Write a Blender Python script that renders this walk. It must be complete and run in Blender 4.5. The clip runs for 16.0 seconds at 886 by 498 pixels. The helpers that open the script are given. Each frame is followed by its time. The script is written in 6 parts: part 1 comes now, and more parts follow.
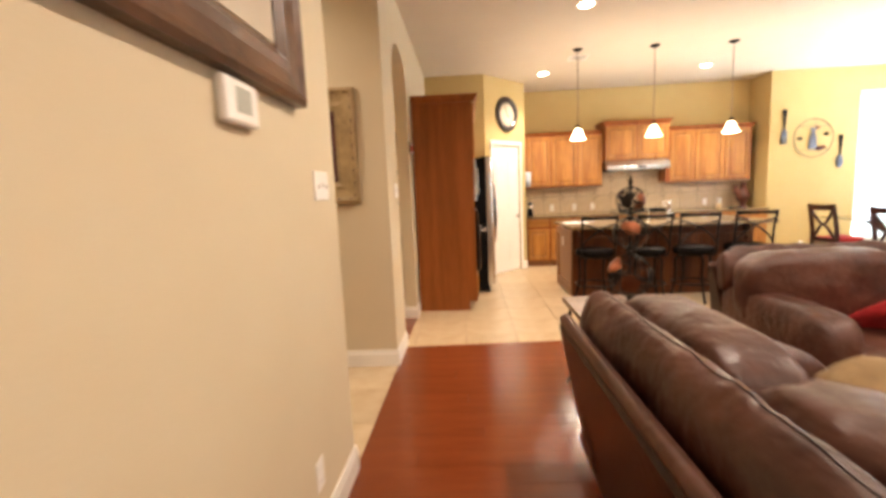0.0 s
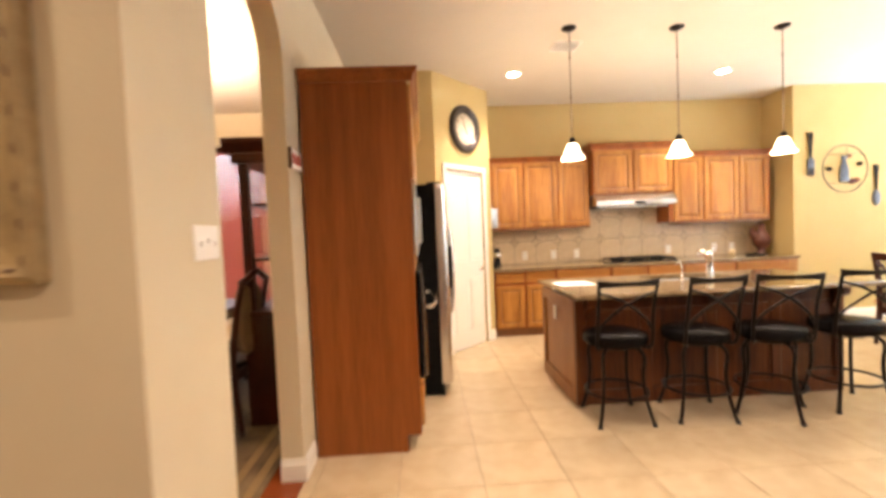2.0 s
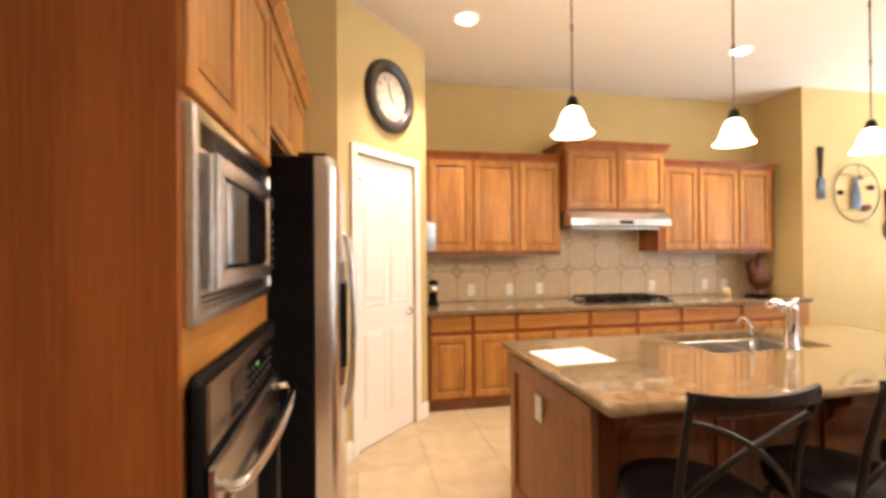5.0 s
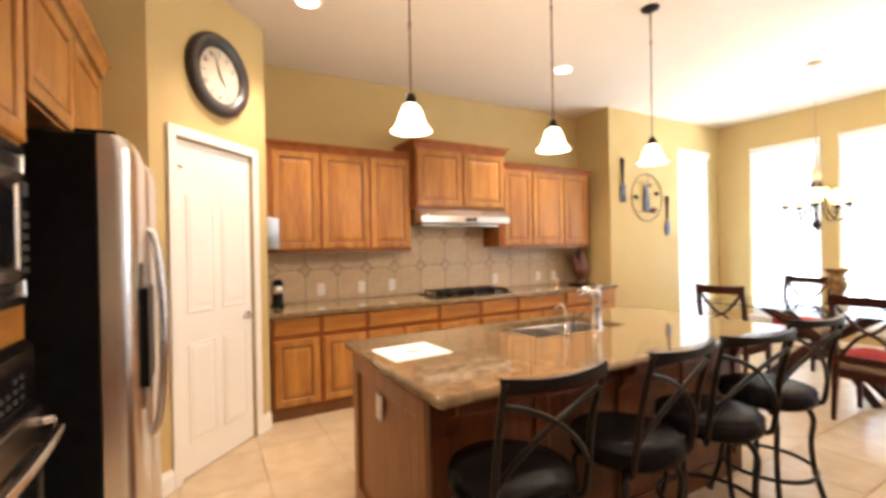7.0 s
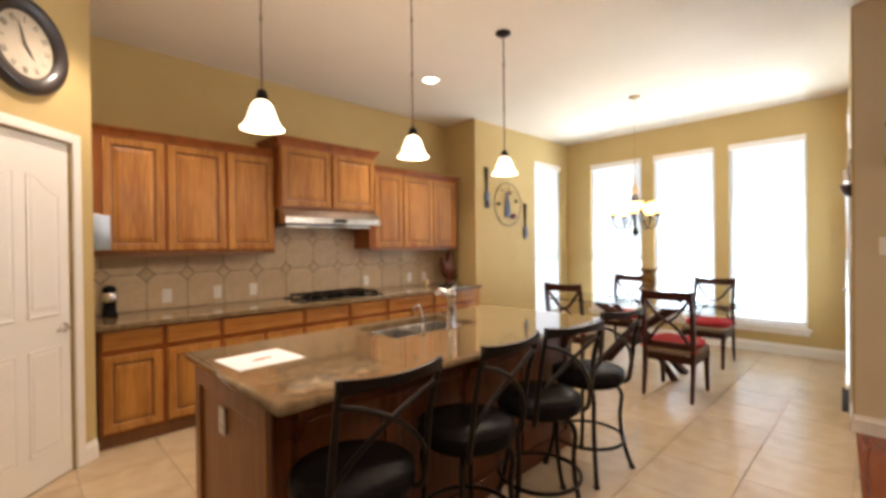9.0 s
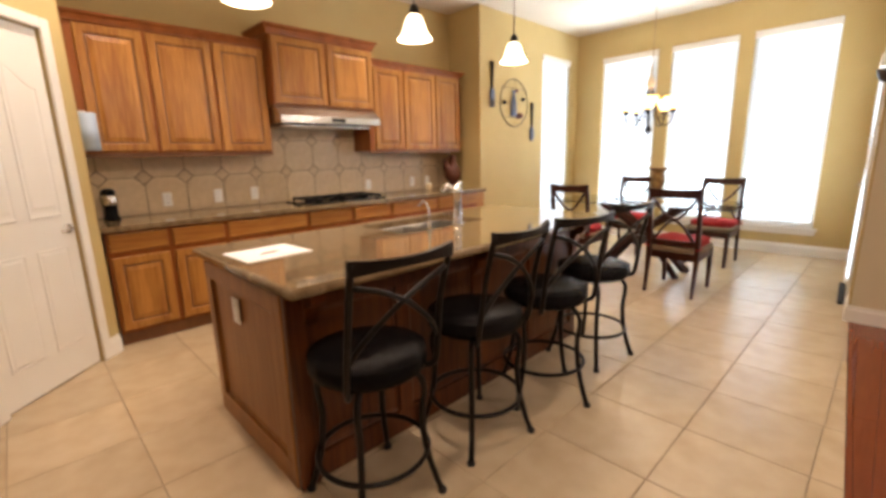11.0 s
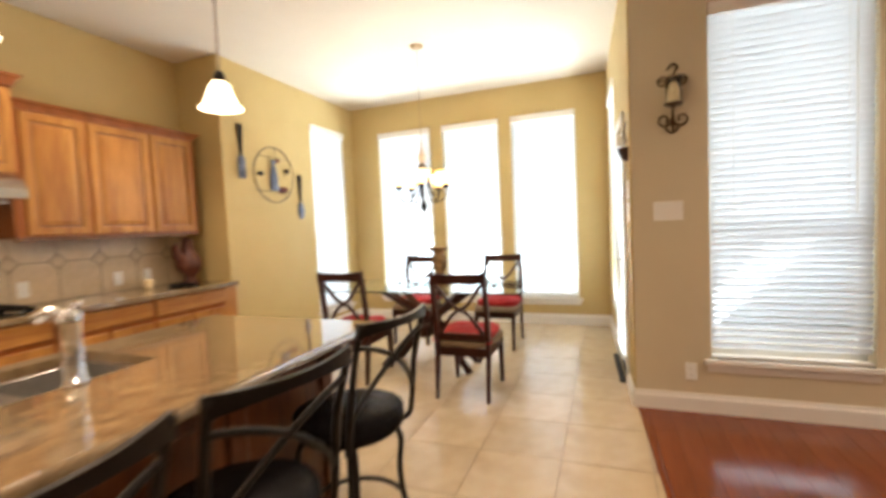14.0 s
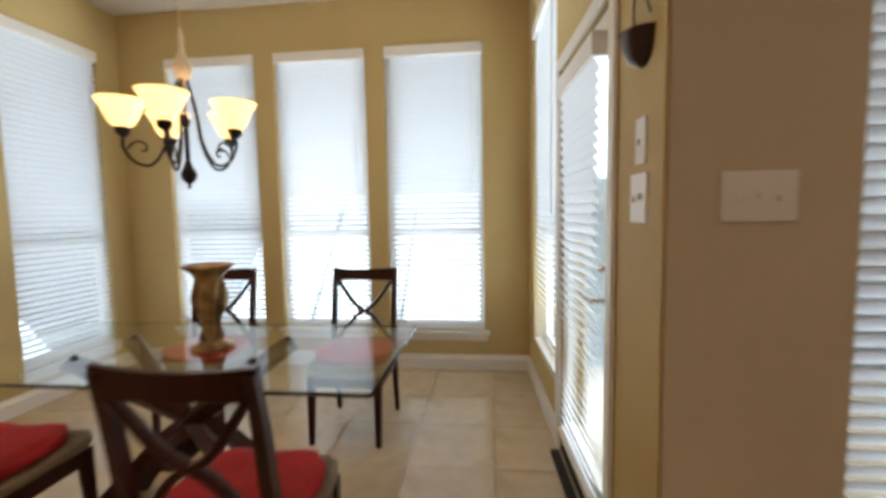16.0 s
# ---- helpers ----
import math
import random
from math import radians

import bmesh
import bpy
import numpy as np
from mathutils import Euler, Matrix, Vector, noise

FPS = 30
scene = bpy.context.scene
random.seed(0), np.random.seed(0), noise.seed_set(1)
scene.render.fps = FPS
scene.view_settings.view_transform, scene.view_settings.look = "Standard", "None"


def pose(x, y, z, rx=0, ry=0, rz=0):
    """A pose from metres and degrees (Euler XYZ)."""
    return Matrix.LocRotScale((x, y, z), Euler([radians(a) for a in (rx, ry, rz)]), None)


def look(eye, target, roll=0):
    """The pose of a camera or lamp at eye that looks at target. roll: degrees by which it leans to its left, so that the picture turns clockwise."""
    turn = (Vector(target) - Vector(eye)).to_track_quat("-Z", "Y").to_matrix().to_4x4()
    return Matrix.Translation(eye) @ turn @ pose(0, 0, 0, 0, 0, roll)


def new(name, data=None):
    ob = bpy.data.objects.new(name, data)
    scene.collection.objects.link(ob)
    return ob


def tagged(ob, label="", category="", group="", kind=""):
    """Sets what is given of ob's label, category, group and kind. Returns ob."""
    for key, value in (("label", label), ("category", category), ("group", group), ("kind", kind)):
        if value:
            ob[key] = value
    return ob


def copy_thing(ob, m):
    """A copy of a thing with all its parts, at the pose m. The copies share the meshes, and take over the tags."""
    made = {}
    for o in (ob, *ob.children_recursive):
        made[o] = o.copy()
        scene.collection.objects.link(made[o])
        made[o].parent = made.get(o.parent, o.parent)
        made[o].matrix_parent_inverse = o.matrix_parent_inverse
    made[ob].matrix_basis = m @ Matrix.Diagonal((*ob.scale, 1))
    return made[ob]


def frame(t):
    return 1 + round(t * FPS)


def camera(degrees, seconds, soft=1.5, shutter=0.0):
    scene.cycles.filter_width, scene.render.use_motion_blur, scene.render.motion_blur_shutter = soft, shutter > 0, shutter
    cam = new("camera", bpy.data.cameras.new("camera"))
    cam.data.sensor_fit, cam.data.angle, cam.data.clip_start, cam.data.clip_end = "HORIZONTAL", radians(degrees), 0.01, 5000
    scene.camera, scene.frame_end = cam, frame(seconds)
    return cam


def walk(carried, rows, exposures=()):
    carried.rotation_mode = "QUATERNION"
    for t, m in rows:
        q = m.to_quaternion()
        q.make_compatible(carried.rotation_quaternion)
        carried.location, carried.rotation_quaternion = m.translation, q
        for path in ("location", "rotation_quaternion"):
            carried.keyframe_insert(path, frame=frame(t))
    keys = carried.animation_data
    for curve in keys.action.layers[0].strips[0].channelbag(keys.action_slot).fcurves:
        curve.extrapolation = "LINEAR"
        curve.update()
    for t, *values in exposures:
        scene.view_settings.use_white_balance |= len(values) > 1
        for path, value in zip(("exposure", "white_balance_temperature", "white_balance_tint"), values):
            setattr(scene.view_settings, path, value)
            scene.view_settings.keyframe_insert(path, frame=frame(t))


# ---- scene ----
cam = camera(91.0, 16.0, soft=3.5, shutter=0.55)
PATH = [
    (0, (0.288, 0.258, 1.311), (0.165, 2.238, 1.061), -2.49),
    (0.5, (0.3, 0.815, 1.308), (0.186, 2.803, 1.121), -1.16),
    (1, (0.291, 1.355, 1.326), (0.176, 3.347, 1.189), -1.21),
    (1.5, (0.314, 1.869, 1.34), (0.351, 3.863, 1.197), -3.23),
    (2, (0.42, 2.38, 1.359), (0.506, 4.376, 1.279), -2.43),
    (2.5, (0.469, 2.837, 1.347), (0.678, 4.826, 1.361), -2.33),
    (3, (0.561, 3.231, 1.365), (0.821, 5.214, 1.337), -2.5),
    (3.2, (0.617, 3.395, 1.359), (0.851, 5.381, 1.399), -1.25),
    (5.3, (0.703, 4.186, 1.368), (1.181, 6.128, 1.377), -0.08),
    (5.5, (0.718, 4.202, 1.365), (1.274, 6.123, 1.383), 0.04),
    (6, (0.754, 4.19, 1.353), (1.468, 6.058, 1.36), -0.43),
    (6.5, (0.782, 4.18, 1.351), (1.62, 5.995, 1.352), -0.66),
    (7, (0.812, 4.161, 1.363), (1.786, 5.908, 1.352), -1.02),
    (7.5, (0.845, 4.133, 1.357), (1.935, 5.81, 1.359), -0.99),
    (8, (0.862, 4.11, 1.357), (2.069, 5.704, 1.366), -0.96),
    (8.5, (0.877, 4.078, 1.361), (2.193, 5.585, 1.36), -0.73),
    (9, (0.891, 4.046, 1.371), (2.293, 5.472, 1.358), -0.69),
    (9.5, (0.892, 4.046, 1.358), (2.32, 5.446, 1.324), -0.56),
    (10, (0.894, 4.047, 1.333), (2.28, 5.466, 1.082), -0.66),
    (10.2, (0.898, 4.057, 1.31), (2.267, 5.474, 0.966), -0.75),
    (12.3, (0.933, 4.133, 1.263), (2.314, 5.507, 0.81), -2.64),
    (12.5, (1.003, 4.127, 1.288), (2.428, 5.473, 0.889), -2.94),
    (13, (1.289, 4.158, 1.306), (2.87, 5.364, 1.091), -1.34),
    (13.5, (1.594, 4.246, 1.296), (3.334, 5.211, 1.1), -0.88),
    (14, (1.973, 4.38, 1.304), (3.843, 5.081, 1.198), -2.6),
    (14.5, (2.474, 4.481, 1.299), (4.407, 4.994, 1.269), -0.72),
    (15, (2.971, 4.558, 1.294), (4.924, 4.987, 1.283), -0.15),
    (15.5, (3.496, 4.624, 1.267), (5.476, 4.873, 1.124), -1.75),
    (16, (4.029, 4.65, 1.306), (6.009, 4.866, 1.144), -1.01),
]
walk(cam, [(t, look(eye, target, roll)) for t, eye, target, roll in PATH],
     exposures=[(0, 0.66, 6430, 11), (1.5, 0.65, 6450, 11), (3.2, 0.63, 6330, 13), (5.5, 0.42, 6300, 13), (7, 0.26, 6300, 14), (9, -0.38, 6300, 13), (10, -0.42, 6300, 14),
                (12.5, 0.13, 6450, 12), (13, 0.10, 6470, 11), (14, -0.16, 6500, 10), (15, -0.60, 6480, 10), (15.5, -0.86, 6420, 10), (16, -1.3, 6300, 11)])
# world, sun, lamps
world = bpy.data.worlds.new("world")
scene.world = world
world.use_nodes = True
sky = world.node_tree.nodes.new("ShaderNodeTexSky")
sky.sky_type = "NISHITA"
sky.sun_disc = False
sky.sun_elevation, sky.sun_rotation = radians(55), radians(250)
background = world.node_tree.nodes["Background"]
background.inputs["Strength"].default_value = 0.12
world.node_tree.links.new(sky.outputs[0], background.inputs["Color"])
WARM = (1.0, 0.80, 0.62)
DAY = (0.80, 0.91, 1.0)


def lamp(name, kind, where, power, color, aim=None, size=0.1, size_y=None, spot=120):
    data = bpy.data.lights.new(name, kind)
    data.energy, data.color = power, color
    if kind == "AREA":
        data.shape, data.size, data.size_y = "RECTANGLE", size, size_y or size
    elif kind == "SPOT":
        data.spot_size, data.spot_blend, data.shadow_soft_size = radians(spot), 0.6, size
    elif kind == "SUN":
        data.angle = size
    else:
        data.shadow_soft_size = size
    ob = new(name, data)
    ob.matrix_world = look(where, aim) if aim else Matrix.Translation(where)
    return ob


lamp("sun", "SUN", (0, 0, 20), 3.0, (1.0, 0.93, 0.82), (11, 4, 0), size=radians(0.5))
CEIL = 3.05
CANS = [(1.48, 7.19), (3.90, 7.26), (1.48, 4.75)]
for cx, cy in CANS:
    lamp("can_bulb", "SPOT", (cx, cy, CEIL - 0.03), 118, WARM, (cx, cy, 0), size=0.06, spot=116)
PENDANTS = [(1.735, 6.115), (2.695, 6.14), (3.665, 6.16)]
for cx, cy in PENDANTS:
    lamp("pendant_bulb", "POINT", (cx, cy, 1.96), 18, WARM, size=0.05)
# Cans added out of view to brighten the living room walls.
LIVING_FILL_CANS = [(1.48, 1.9), (3.90, 1.9), (1.48, -0.9), (3.90, -0.9)]
for cx, cy in LIVING_FILL_CANS:
    lamp("can_bulb", "SPOT", (cx, cy, CEIL - 0.03), 145, WARM, (cx, cy, 0), size=0.06, spot=160)
# One more added can, unseen, lifts the hallway wall.
lamp("can_bulb", "SPOT", (-1.4, 2.75, CEIL - 0.03), 45, WARM, (-1.4, 2.75, 0), size=0.06, spot=160)
# daylight thrown up from the bright ground outside
WINDOW_POWER = 185
for wy in (7.015, 6.05, 5.10):
    lamp("window_daylight", "AREA", (8.9, wy, 0.74), WINDOW_POWER * 1.1, DAY, (6.75, wy, 2.79), size=0.9, size_y=2.4)
lamp("window_daylight", "AREA", (7.0, 9.15, 0.74), WINDOW_POWER * 1.1, DAY, (7.0, 6.95, 2.79), size=0.9, size_y=2.4)
lamp("window_daylight", "AREA", (6.96, 3.2, 0.55), WINDOW_POWER, DAY, (6.96, 5.3, 2.6), size=0.9, size_y=1.6)
lamp("window_daylight", "AREA", (6.1, 2.3, 3.0), WINDOW_POWER * 0.4, DAY, (5.95, 4.2, 1.2), size=1.4, size_y=1.4)
# The second and third lamps serve windows added out of view.
for wy, share in ((3.33, 0.42), (2.35, 0.42), (1.37, 0.42)):
    lamp("window_daylight", "AREA", (7.3, wy, 2.4), WINDOW_POWER * share * 1.3, DAY, (5.2, wy, 1.5), size=2.0, size_y=1.8)
lamp("chandelier_bulb", "POINT", (5.95, 6.05, 1.90), 16, WARM, size=0.25)
lamp("chandelier_bulb", "POINT", (-2.0, 6.0, 2.35), 45, WARM, size=0.25)
lamp("chandelier_uplight", "SPOT", (-2.0, 6.0, 2.24), 330, WARM, (-2.0, 6.0, 3.05), size=0.2, spot=165)
lamp("window_daylight", "AREA", (-2.2, 8.75, 1.5), 110, DAY, (-2.2, 0, 1.5), size=2.2, size_y=2.2)


# ---- materials ----
def material(name, color, rough=0.5, metal=0.0, grain=None, spots=None, bump=0.0, bump_scale=60.0,
             stretch=(1, 1, 1), second=None, emit=None, strength=0.0, transmission=0.0, per_object=0.0, coat=0.0, gloss=0.5):
    """Principled surface: base colour varied at a large and a small scale, with fine relief."""
    m = bpy.data.materials.new(name)
    m.use_nodes = True
    nt = m.node_tree
    p = nt.nodes["Principled BSDF"]
    p.inputs["Roughness"].default_value = rough
    p.inputs["Metallic"].default_value = metal
    p.inputs["Coat Weight"].default_value = coat
    p.inputs["Specular IOR Level"].default_value = gloss
    p.inputs["Transmission Weight"].default_value = transmission
    coords = nt.nodes.new("ShaderNodeTexCoord")
    mapping = nt.nodes.new("ShaderNodeMapping")
    mapping.inputs["Scale"].default_value = stretch
    nt.links.new(coords.outputs["Object"], mapping.inputs["Vector"])
    vec = mapping.outputs["Vector"]
    second = second or tuple(c * 0.8 for c in color)
    out = None
    if grain:
        n1 = nt.nodes.new("ShaderNodeTexNoise")
        n1.inputs["Scale"].default_value, n1.inputs["Detail"].default_value = grain, 8
        nt.links.new(vec, n1.inputs["Vector"])
        n2 = nt.nodes.new("ShaderNodeTexNoise")
        n2.inputs["Scale"].default_value, n2.inputs["Detail"].default_value = spots or grain / 9, 3
        nt.links.new(vec, n2.inputs["Vector"])
        add = nt.nodes.new("ShaderNodeMath")
        add.operation = "MULTIPLY_ADD"
        add.inputs[1].default_value = 0.5
        nt.links.new(n1.outputs["Fac"], add.inputs[0])
        half = nt.nodes.new("ShaderNodeMath")
        half.operation = "MULTIPLY"
        half.inputs[1].default_value = 0.5
        nt.links.new(n2.outputs["Fac"], half.inputs[0])
        nt.links.new(half.outputs[0], add.inputs[2])
        ramp = nt.nodes.new("ShaderNodeValToRGB")
        ramp.color_ramp.elements[0].position, ramp.color_ramp.elements[1].position = 0.38, 0.62
        ramp.color_ramp.elements[0].color = (*second, 1)
        ramp.color_ramp.elements[1].color = (*color, 1)
        nt.links.new(add.outputs[0], ramp.inputs["Fac"])
        out = ramp.outputs["Color"]
    if per_object:
        info = nt.nodes.new("ShaderNodeObjectInfo")
        hsv = nt.nodes.new("ShaderNodeHueSaturation")
        rng = nt.nodes.new("ShaderNodeMapRange")
        rng.inputs["To Min"].default_value, rng.inputs["To Max"].default_value = 1 - per_object, 1 + per_object
        nt.links.new(info.outputs["Random"], rng.inputs["Value"])
        nt.links.new(rng.outputs["Result"], hsv.inputs["Value"])
        if out:
            nt.links.new(out, hsv.inputs["Color"])
        else:
            hsv.inputs["Color"].default_value = (*color, 1)
        out = hsv.outputs["Color"]
    if out:
        nt.links.new(out, p.inputs["Base Color"])
    else:
        p.inputs["Base Color"].default_value = (*color, 1)
    if bump:
        nb = nt.nodes.new("ShaderNodeTexNoise")
        nb.inputs["Scale"].default_value, nb.inputs["Detail"].default_value = bump_scale, 4
        nt.links.new(vec, nb.inputs["Vector"])
        b = nt.nodes.new("ShaderNodeBump")
        b.inputs["Strength"].default_value, b.inputs["Distance"].default_value = bump, 0.01
        nt.links.new(nb.outputs["Fac"], b.inputs["Height"])
        nt.links.new(b.outputs["Normal"], p.inputs["Normal"])
    if emit:
        p.inputs["Emission Color"].default_value = (*emit, 1)
        p.inputs["Emission Strength"].default_value = strength
    return m


def see_through(name, color, ior=1.45, rough=0.0):
    m = material(name, color, rough, transmission=1.0)
    m.node_tree.nodes["Principled BSDF"].inputs["IOR"].default_value = ior
    return m


def slat_material(name, color, share):
    """Painted slats that let some light through."""
    m = bpy.data.materials.new(name)
    m.use_nodes = True
    nt = m.node_tree
    p = nt.nodes["Principled BSDF"]
    p.inputs["Base Color"].default_value, p.inputs["Roughness"].default_value = (*color, 1), 0.45
    t = nt.nodes.new("ShaderNodeBsdfTranslucent")
    t.inputs["Color"].default_value = (*color, 1)
    mix = nt.nodes.new("ShaderNodeMixShader")
    mix.inputs[0].default_value = share
    nt.links.new(p.outputs[0], mix.inputs[1])
    nt.links.new(t.outputs[0], mix.inputs[2])
    nt.links.new(mix.outputs[0], nt.nodes["Material Output"].inputs["Surface"])
    return m


M_BEIGE = material("beige_wall_paint", (0.605, 0.515, 0.355), 0.75, grain=3, second=(0.58, 0.49, 0.335), bump=0.12, bump_scale=90)
M_OLIVE = material("olive_gold_wall_paint", (0.515, 0.382, 0.160), 0.75, grain=3, second=(0.485, 0.353, 0.140), bump=0.12, bump_scale=90)
M_CREAM = material("cream_wall_paint", (0.72, 0.62, 0.44), 0.75, grain=3, bump=0.1, bump_scale=90, second=(0.69, 0.59, 0.42))
M_CEIL = material("ceiling_paint", (0.66, 0.585, 0.47), 0.9, grain=4, second=(0.64, 0.565, 0.45), bump=0.15, bump_scale=70)
M_WHITE = material("white_trim_paint", (0.80, 0.76, 0.69), 0.4, grain=5, second=(0.78, 0.74, 0.67))
M_PLATE = material("white_plastic", (0.82, 0.79, 0.74), 0.35)
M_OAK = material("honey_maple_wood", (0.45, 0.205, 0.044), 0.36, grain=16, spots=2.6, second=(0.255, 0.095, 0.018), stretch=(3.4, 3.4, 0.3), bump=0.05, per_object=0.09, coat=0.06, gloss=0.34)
M_OAK_H = material("honey_maple_crosswise", (0.47, 0.215, 0.046), 0.36, grain=16, spots=2.6, second=(0.29, 0.11, 0.022), stretch=(0.3, 3.4, 3.4), bump=0.05, per_object=0.09, coat=0.06, gloss=0.34)
# Darker wood for panel grooves, toe kicks and light rails.
M_DARKWOOD = material("dark_cabinet_wood", (0.19, 0.074, 0.021), 0.4, grain=14, second=(0.13, 0.048, 0.014), stretch=(3, 3, 0.4))
# Tall cabinet side wood; on other bodies it paints shade into door gaps.
M_SIDE_GAP = material("side_and_gap_shade_wood", (0.29, 0.088, 0.018), 0.42, grain=20, spots=2.2, second=(0.195, 0.054, 0.010), stretch=(5, 5, 0.22), bump=0.06, coat=0.04, gloss=0.25)
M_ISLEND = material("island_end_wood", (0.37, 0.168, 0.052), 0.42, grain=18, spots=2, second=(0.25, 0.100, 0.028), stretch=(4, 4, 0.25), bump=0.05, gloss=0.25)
# Brown island wood, darkened to hold the shade under the bar overhang.
M_ISLAND_SHADED = material("island_shaded_wood", (0.135, 0.040, 0.010), 0.36, grain=16, spots=2.2, second=(0.058, 0.016, 0.005), stretch=(3.6, 3.6, 0.25), bump=0.05, coat=0.06, gloss=0.3)
M_GRANITE = material("brown_granite", (0.285, 0.20, 0.108), 0.07, grain=190, spots=16, second=(0.145, 0.095, 0.050), coat=0.5)
M_TILE = material("beige_floor_tile", (0.56, 0.435, 0.28), 0.24, grain=7, spots=1.6, second=(0.475, 0.355, 0.215), bump=0.03, bump_scale=14, per_object=0.05)
M_GROUT = material("floor_grout", (0.43, 0.335, 0.225), 0.9, grain=40)
M_SPLASH = material("beige_wall_tile", (0.61, 0.465, 0.29), 0.3, grain=18, spots=4, second=(0.53, 0.395, 0.24), bump=0.05, bump_scale=30, per_object=0.08)
M_DOT = material("small_inset_tile", (0.55, 0.415, 0.255), 0.35, grain=30, second=(0.44, 0.325, 0.195), per_object=0.10)
M_SGROUT = material("wall_tile_grout", (0.20, 0.15, 0.10), 0.9, grain=40)
M_PLANK = material("cherry_floor_plank", (0.205, 0.047, 0.013), 0.18, grain=12, spots=2.2, second=(0.165, 0.035, 0.010), stretch=(0.35, 4, 4), per_object=0.05)
M_PLANKGAP = material("plank_gap", (0.14, 0.027, 0.010), 0.6)
M_STEEL = material("brushed_steel", (0.72, 0.69, 0.66), 0.27, 1.0, grain=60, second=(0.66, 0.63, 0.60), stretch=(6, 6, 0.2))
M_STEEL_H = material("brushed_steel_crosswise", (0.64, 0.61, 0.57), 0.22, 1.0, grain=40, second=(0.5, 0.46, 0.42), stretch=(1, 14, 14))
M_STEEL_DK = material("dark_brushed_steel", (0.36, 0.33, 0.30), 0.24, 1.0, grain=40, second=(0.30, 0.275, 0.25), stretch=(1, 14, 14))
M_SINK = material("satin_sink_steel", (0.56, 0.54, 0.51), 0.3, 0.95, grain=30, second=(0.48, 0.465, 0.44))
M_ROD = material("satin_bronze_rod", (0.30, 0.215, 0.145), 0.32, 0.8, grain=30, second=(0.22, 0.155, 0.10))
M_CHROME = material("chrome", (0.78, 0.78, 0.78), 0.07, 1.0)
M_BLACK = material("black_enamel", (0.0045, 0.004, 0.004), 0.3, gloss=0.05, grain=20, second=(0.008, 0.008, 0.008))
M_BLACKGLASS = material("black_glass", (0.008, 0.008, 0.009), 0.05, coat=0.6)
M_IRON = material("dark_bronze_iron", (0.012, 0.008, 0.006), 0.36, 0.15, gloss=0.2, grain=30, second=(0.010, 0.007, 0.005), bump=0.1, bump_scale=120)
M_BRONZE = material("antique_bronze", (0.13, 0.075, 0.038), 0.42, 0.5, grain=30, second=(0.07, 0.04, 0.02), bump=0.1, bump_scale=120)
M_SEATBLK = material("black_leather", (0.0055, 0.004, 0.0042), 0.27, gloss=0.04, grain=35, second=(0.009, 0.008, 0.008), bump=0.2, bump_scale=180)
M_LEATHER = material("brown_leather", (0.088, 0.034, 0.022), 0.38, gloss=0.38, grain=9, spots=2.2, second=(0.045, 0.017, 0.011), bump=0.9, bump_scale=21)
# Same leather darkened: shade behind and below the sofa is in the colour.
M_LEATHERBACK = material("shaded_leather_panel", (0.026, 0.0085, 0.0045), 0.36, gloss=0.25, grain=9, spots=2, second=(0.015, 0.005, 0.003), bump=0.2, bump_scale=40)
M_CHERRY = material("dark_cherry_wood", (0.046, 0.0105, 0.005), 0.34, gloss=0.2, grain=16, spots=3, second=(0.022, 0.006, 0.0035), stretch=(3, 3, 0.5), coat=0.03)
# Seat cloth darkened to look backlit by the dining room windows.
M_SEAT_BACKLIT = material("backlit_seat_cloth", (0.022, 0.012, 0.008), 0.8, gloss=0.15, grain=60, second=(0.014, 0.008, 0.006), bump=0.2, bump_scale=200)
M_RED = material("red_cushion_cloth", (0.40, 0.008, 0.011), 0.85, grain=60, spots=6, second=(0.25, 0.005, 0.006), bump=0.3, bump_scale=200)
M_TAUPE = material("taupe_seat_cloth", (0.21, 0.145, 0.085), 0.85, grain=90, second=(0.15, 0.10, 0.058), bump=0.3, bump_scale=240)
M_GLASS = see_through("clear_glass", (0.93, 0.98, 0.96))
M_GLASSEDGE = see_through("green_glass_edge", (0.45, 0.75, 0.66), rough=0.1)
M_SLAT = slat_material("white_blind_slat", (0.86, 0.87, 0.88), 0.35)
M_REDSLAT = slat_material("cherry_blind_slat", (0.40, 0.105, 0.08), 0.2)
M_SHADE = material("frosted_glass_shade", (0.9, 0.82, 0.68), 0.4, emit=(1.0, 0.80, 0.52), strength=7.0)
M_AMBER = material("amber_glass_shade", (0.9, 0.66, 0.3), 0.4, emit=(1.0, 0.60, 0.20), strength=6.0)
M_CANLENS = material("can_lamp_lens", (0.9, 0.85, 0.75), 0.4, emit=(1.0, 0.85, 0.62), strength=25.0)
M_PAPER = material("white_paper", (0.88, 0.88, 0.89), 0.6, grain=40, second=(0.86, 0.86, 0.87))
M_PRINTRED = material("red_print", (0.5, 0.06, 0.04), 0.6)
M_INK = material("dark_ink", (0.03, 0.025, 0.02), 0.6)
M_FACE = material("clock_face", (0.56, 0.49, 0.38), 0.5, grain=6, second=(0.50, 0.43, 0.32))
M_RING = material("dark_clock_ring", (0.022, 0.014, 0.011), 0.35, grain=20, coat=0.3)
M_FRAME_DK = material("dark_carved_frame", (0.13, 0.060, 0.028), 0.35, grain=20, second=(0.055, 0.025, 0.012), bump=0.3, bump_scale=60, coat=0.2)
M_FRAME_TAN = material("antique_tan_frame", (0.40, 0.285, 0.135), 0.5, grain=24, spots=5, second=(0.27, 0.185, 0.085), bump=0.4, bump_scale=50)
M_MAT_DK = material("burgundy_mat_board", (0.085, 0.022, 0.022), 0.8, grain=60)
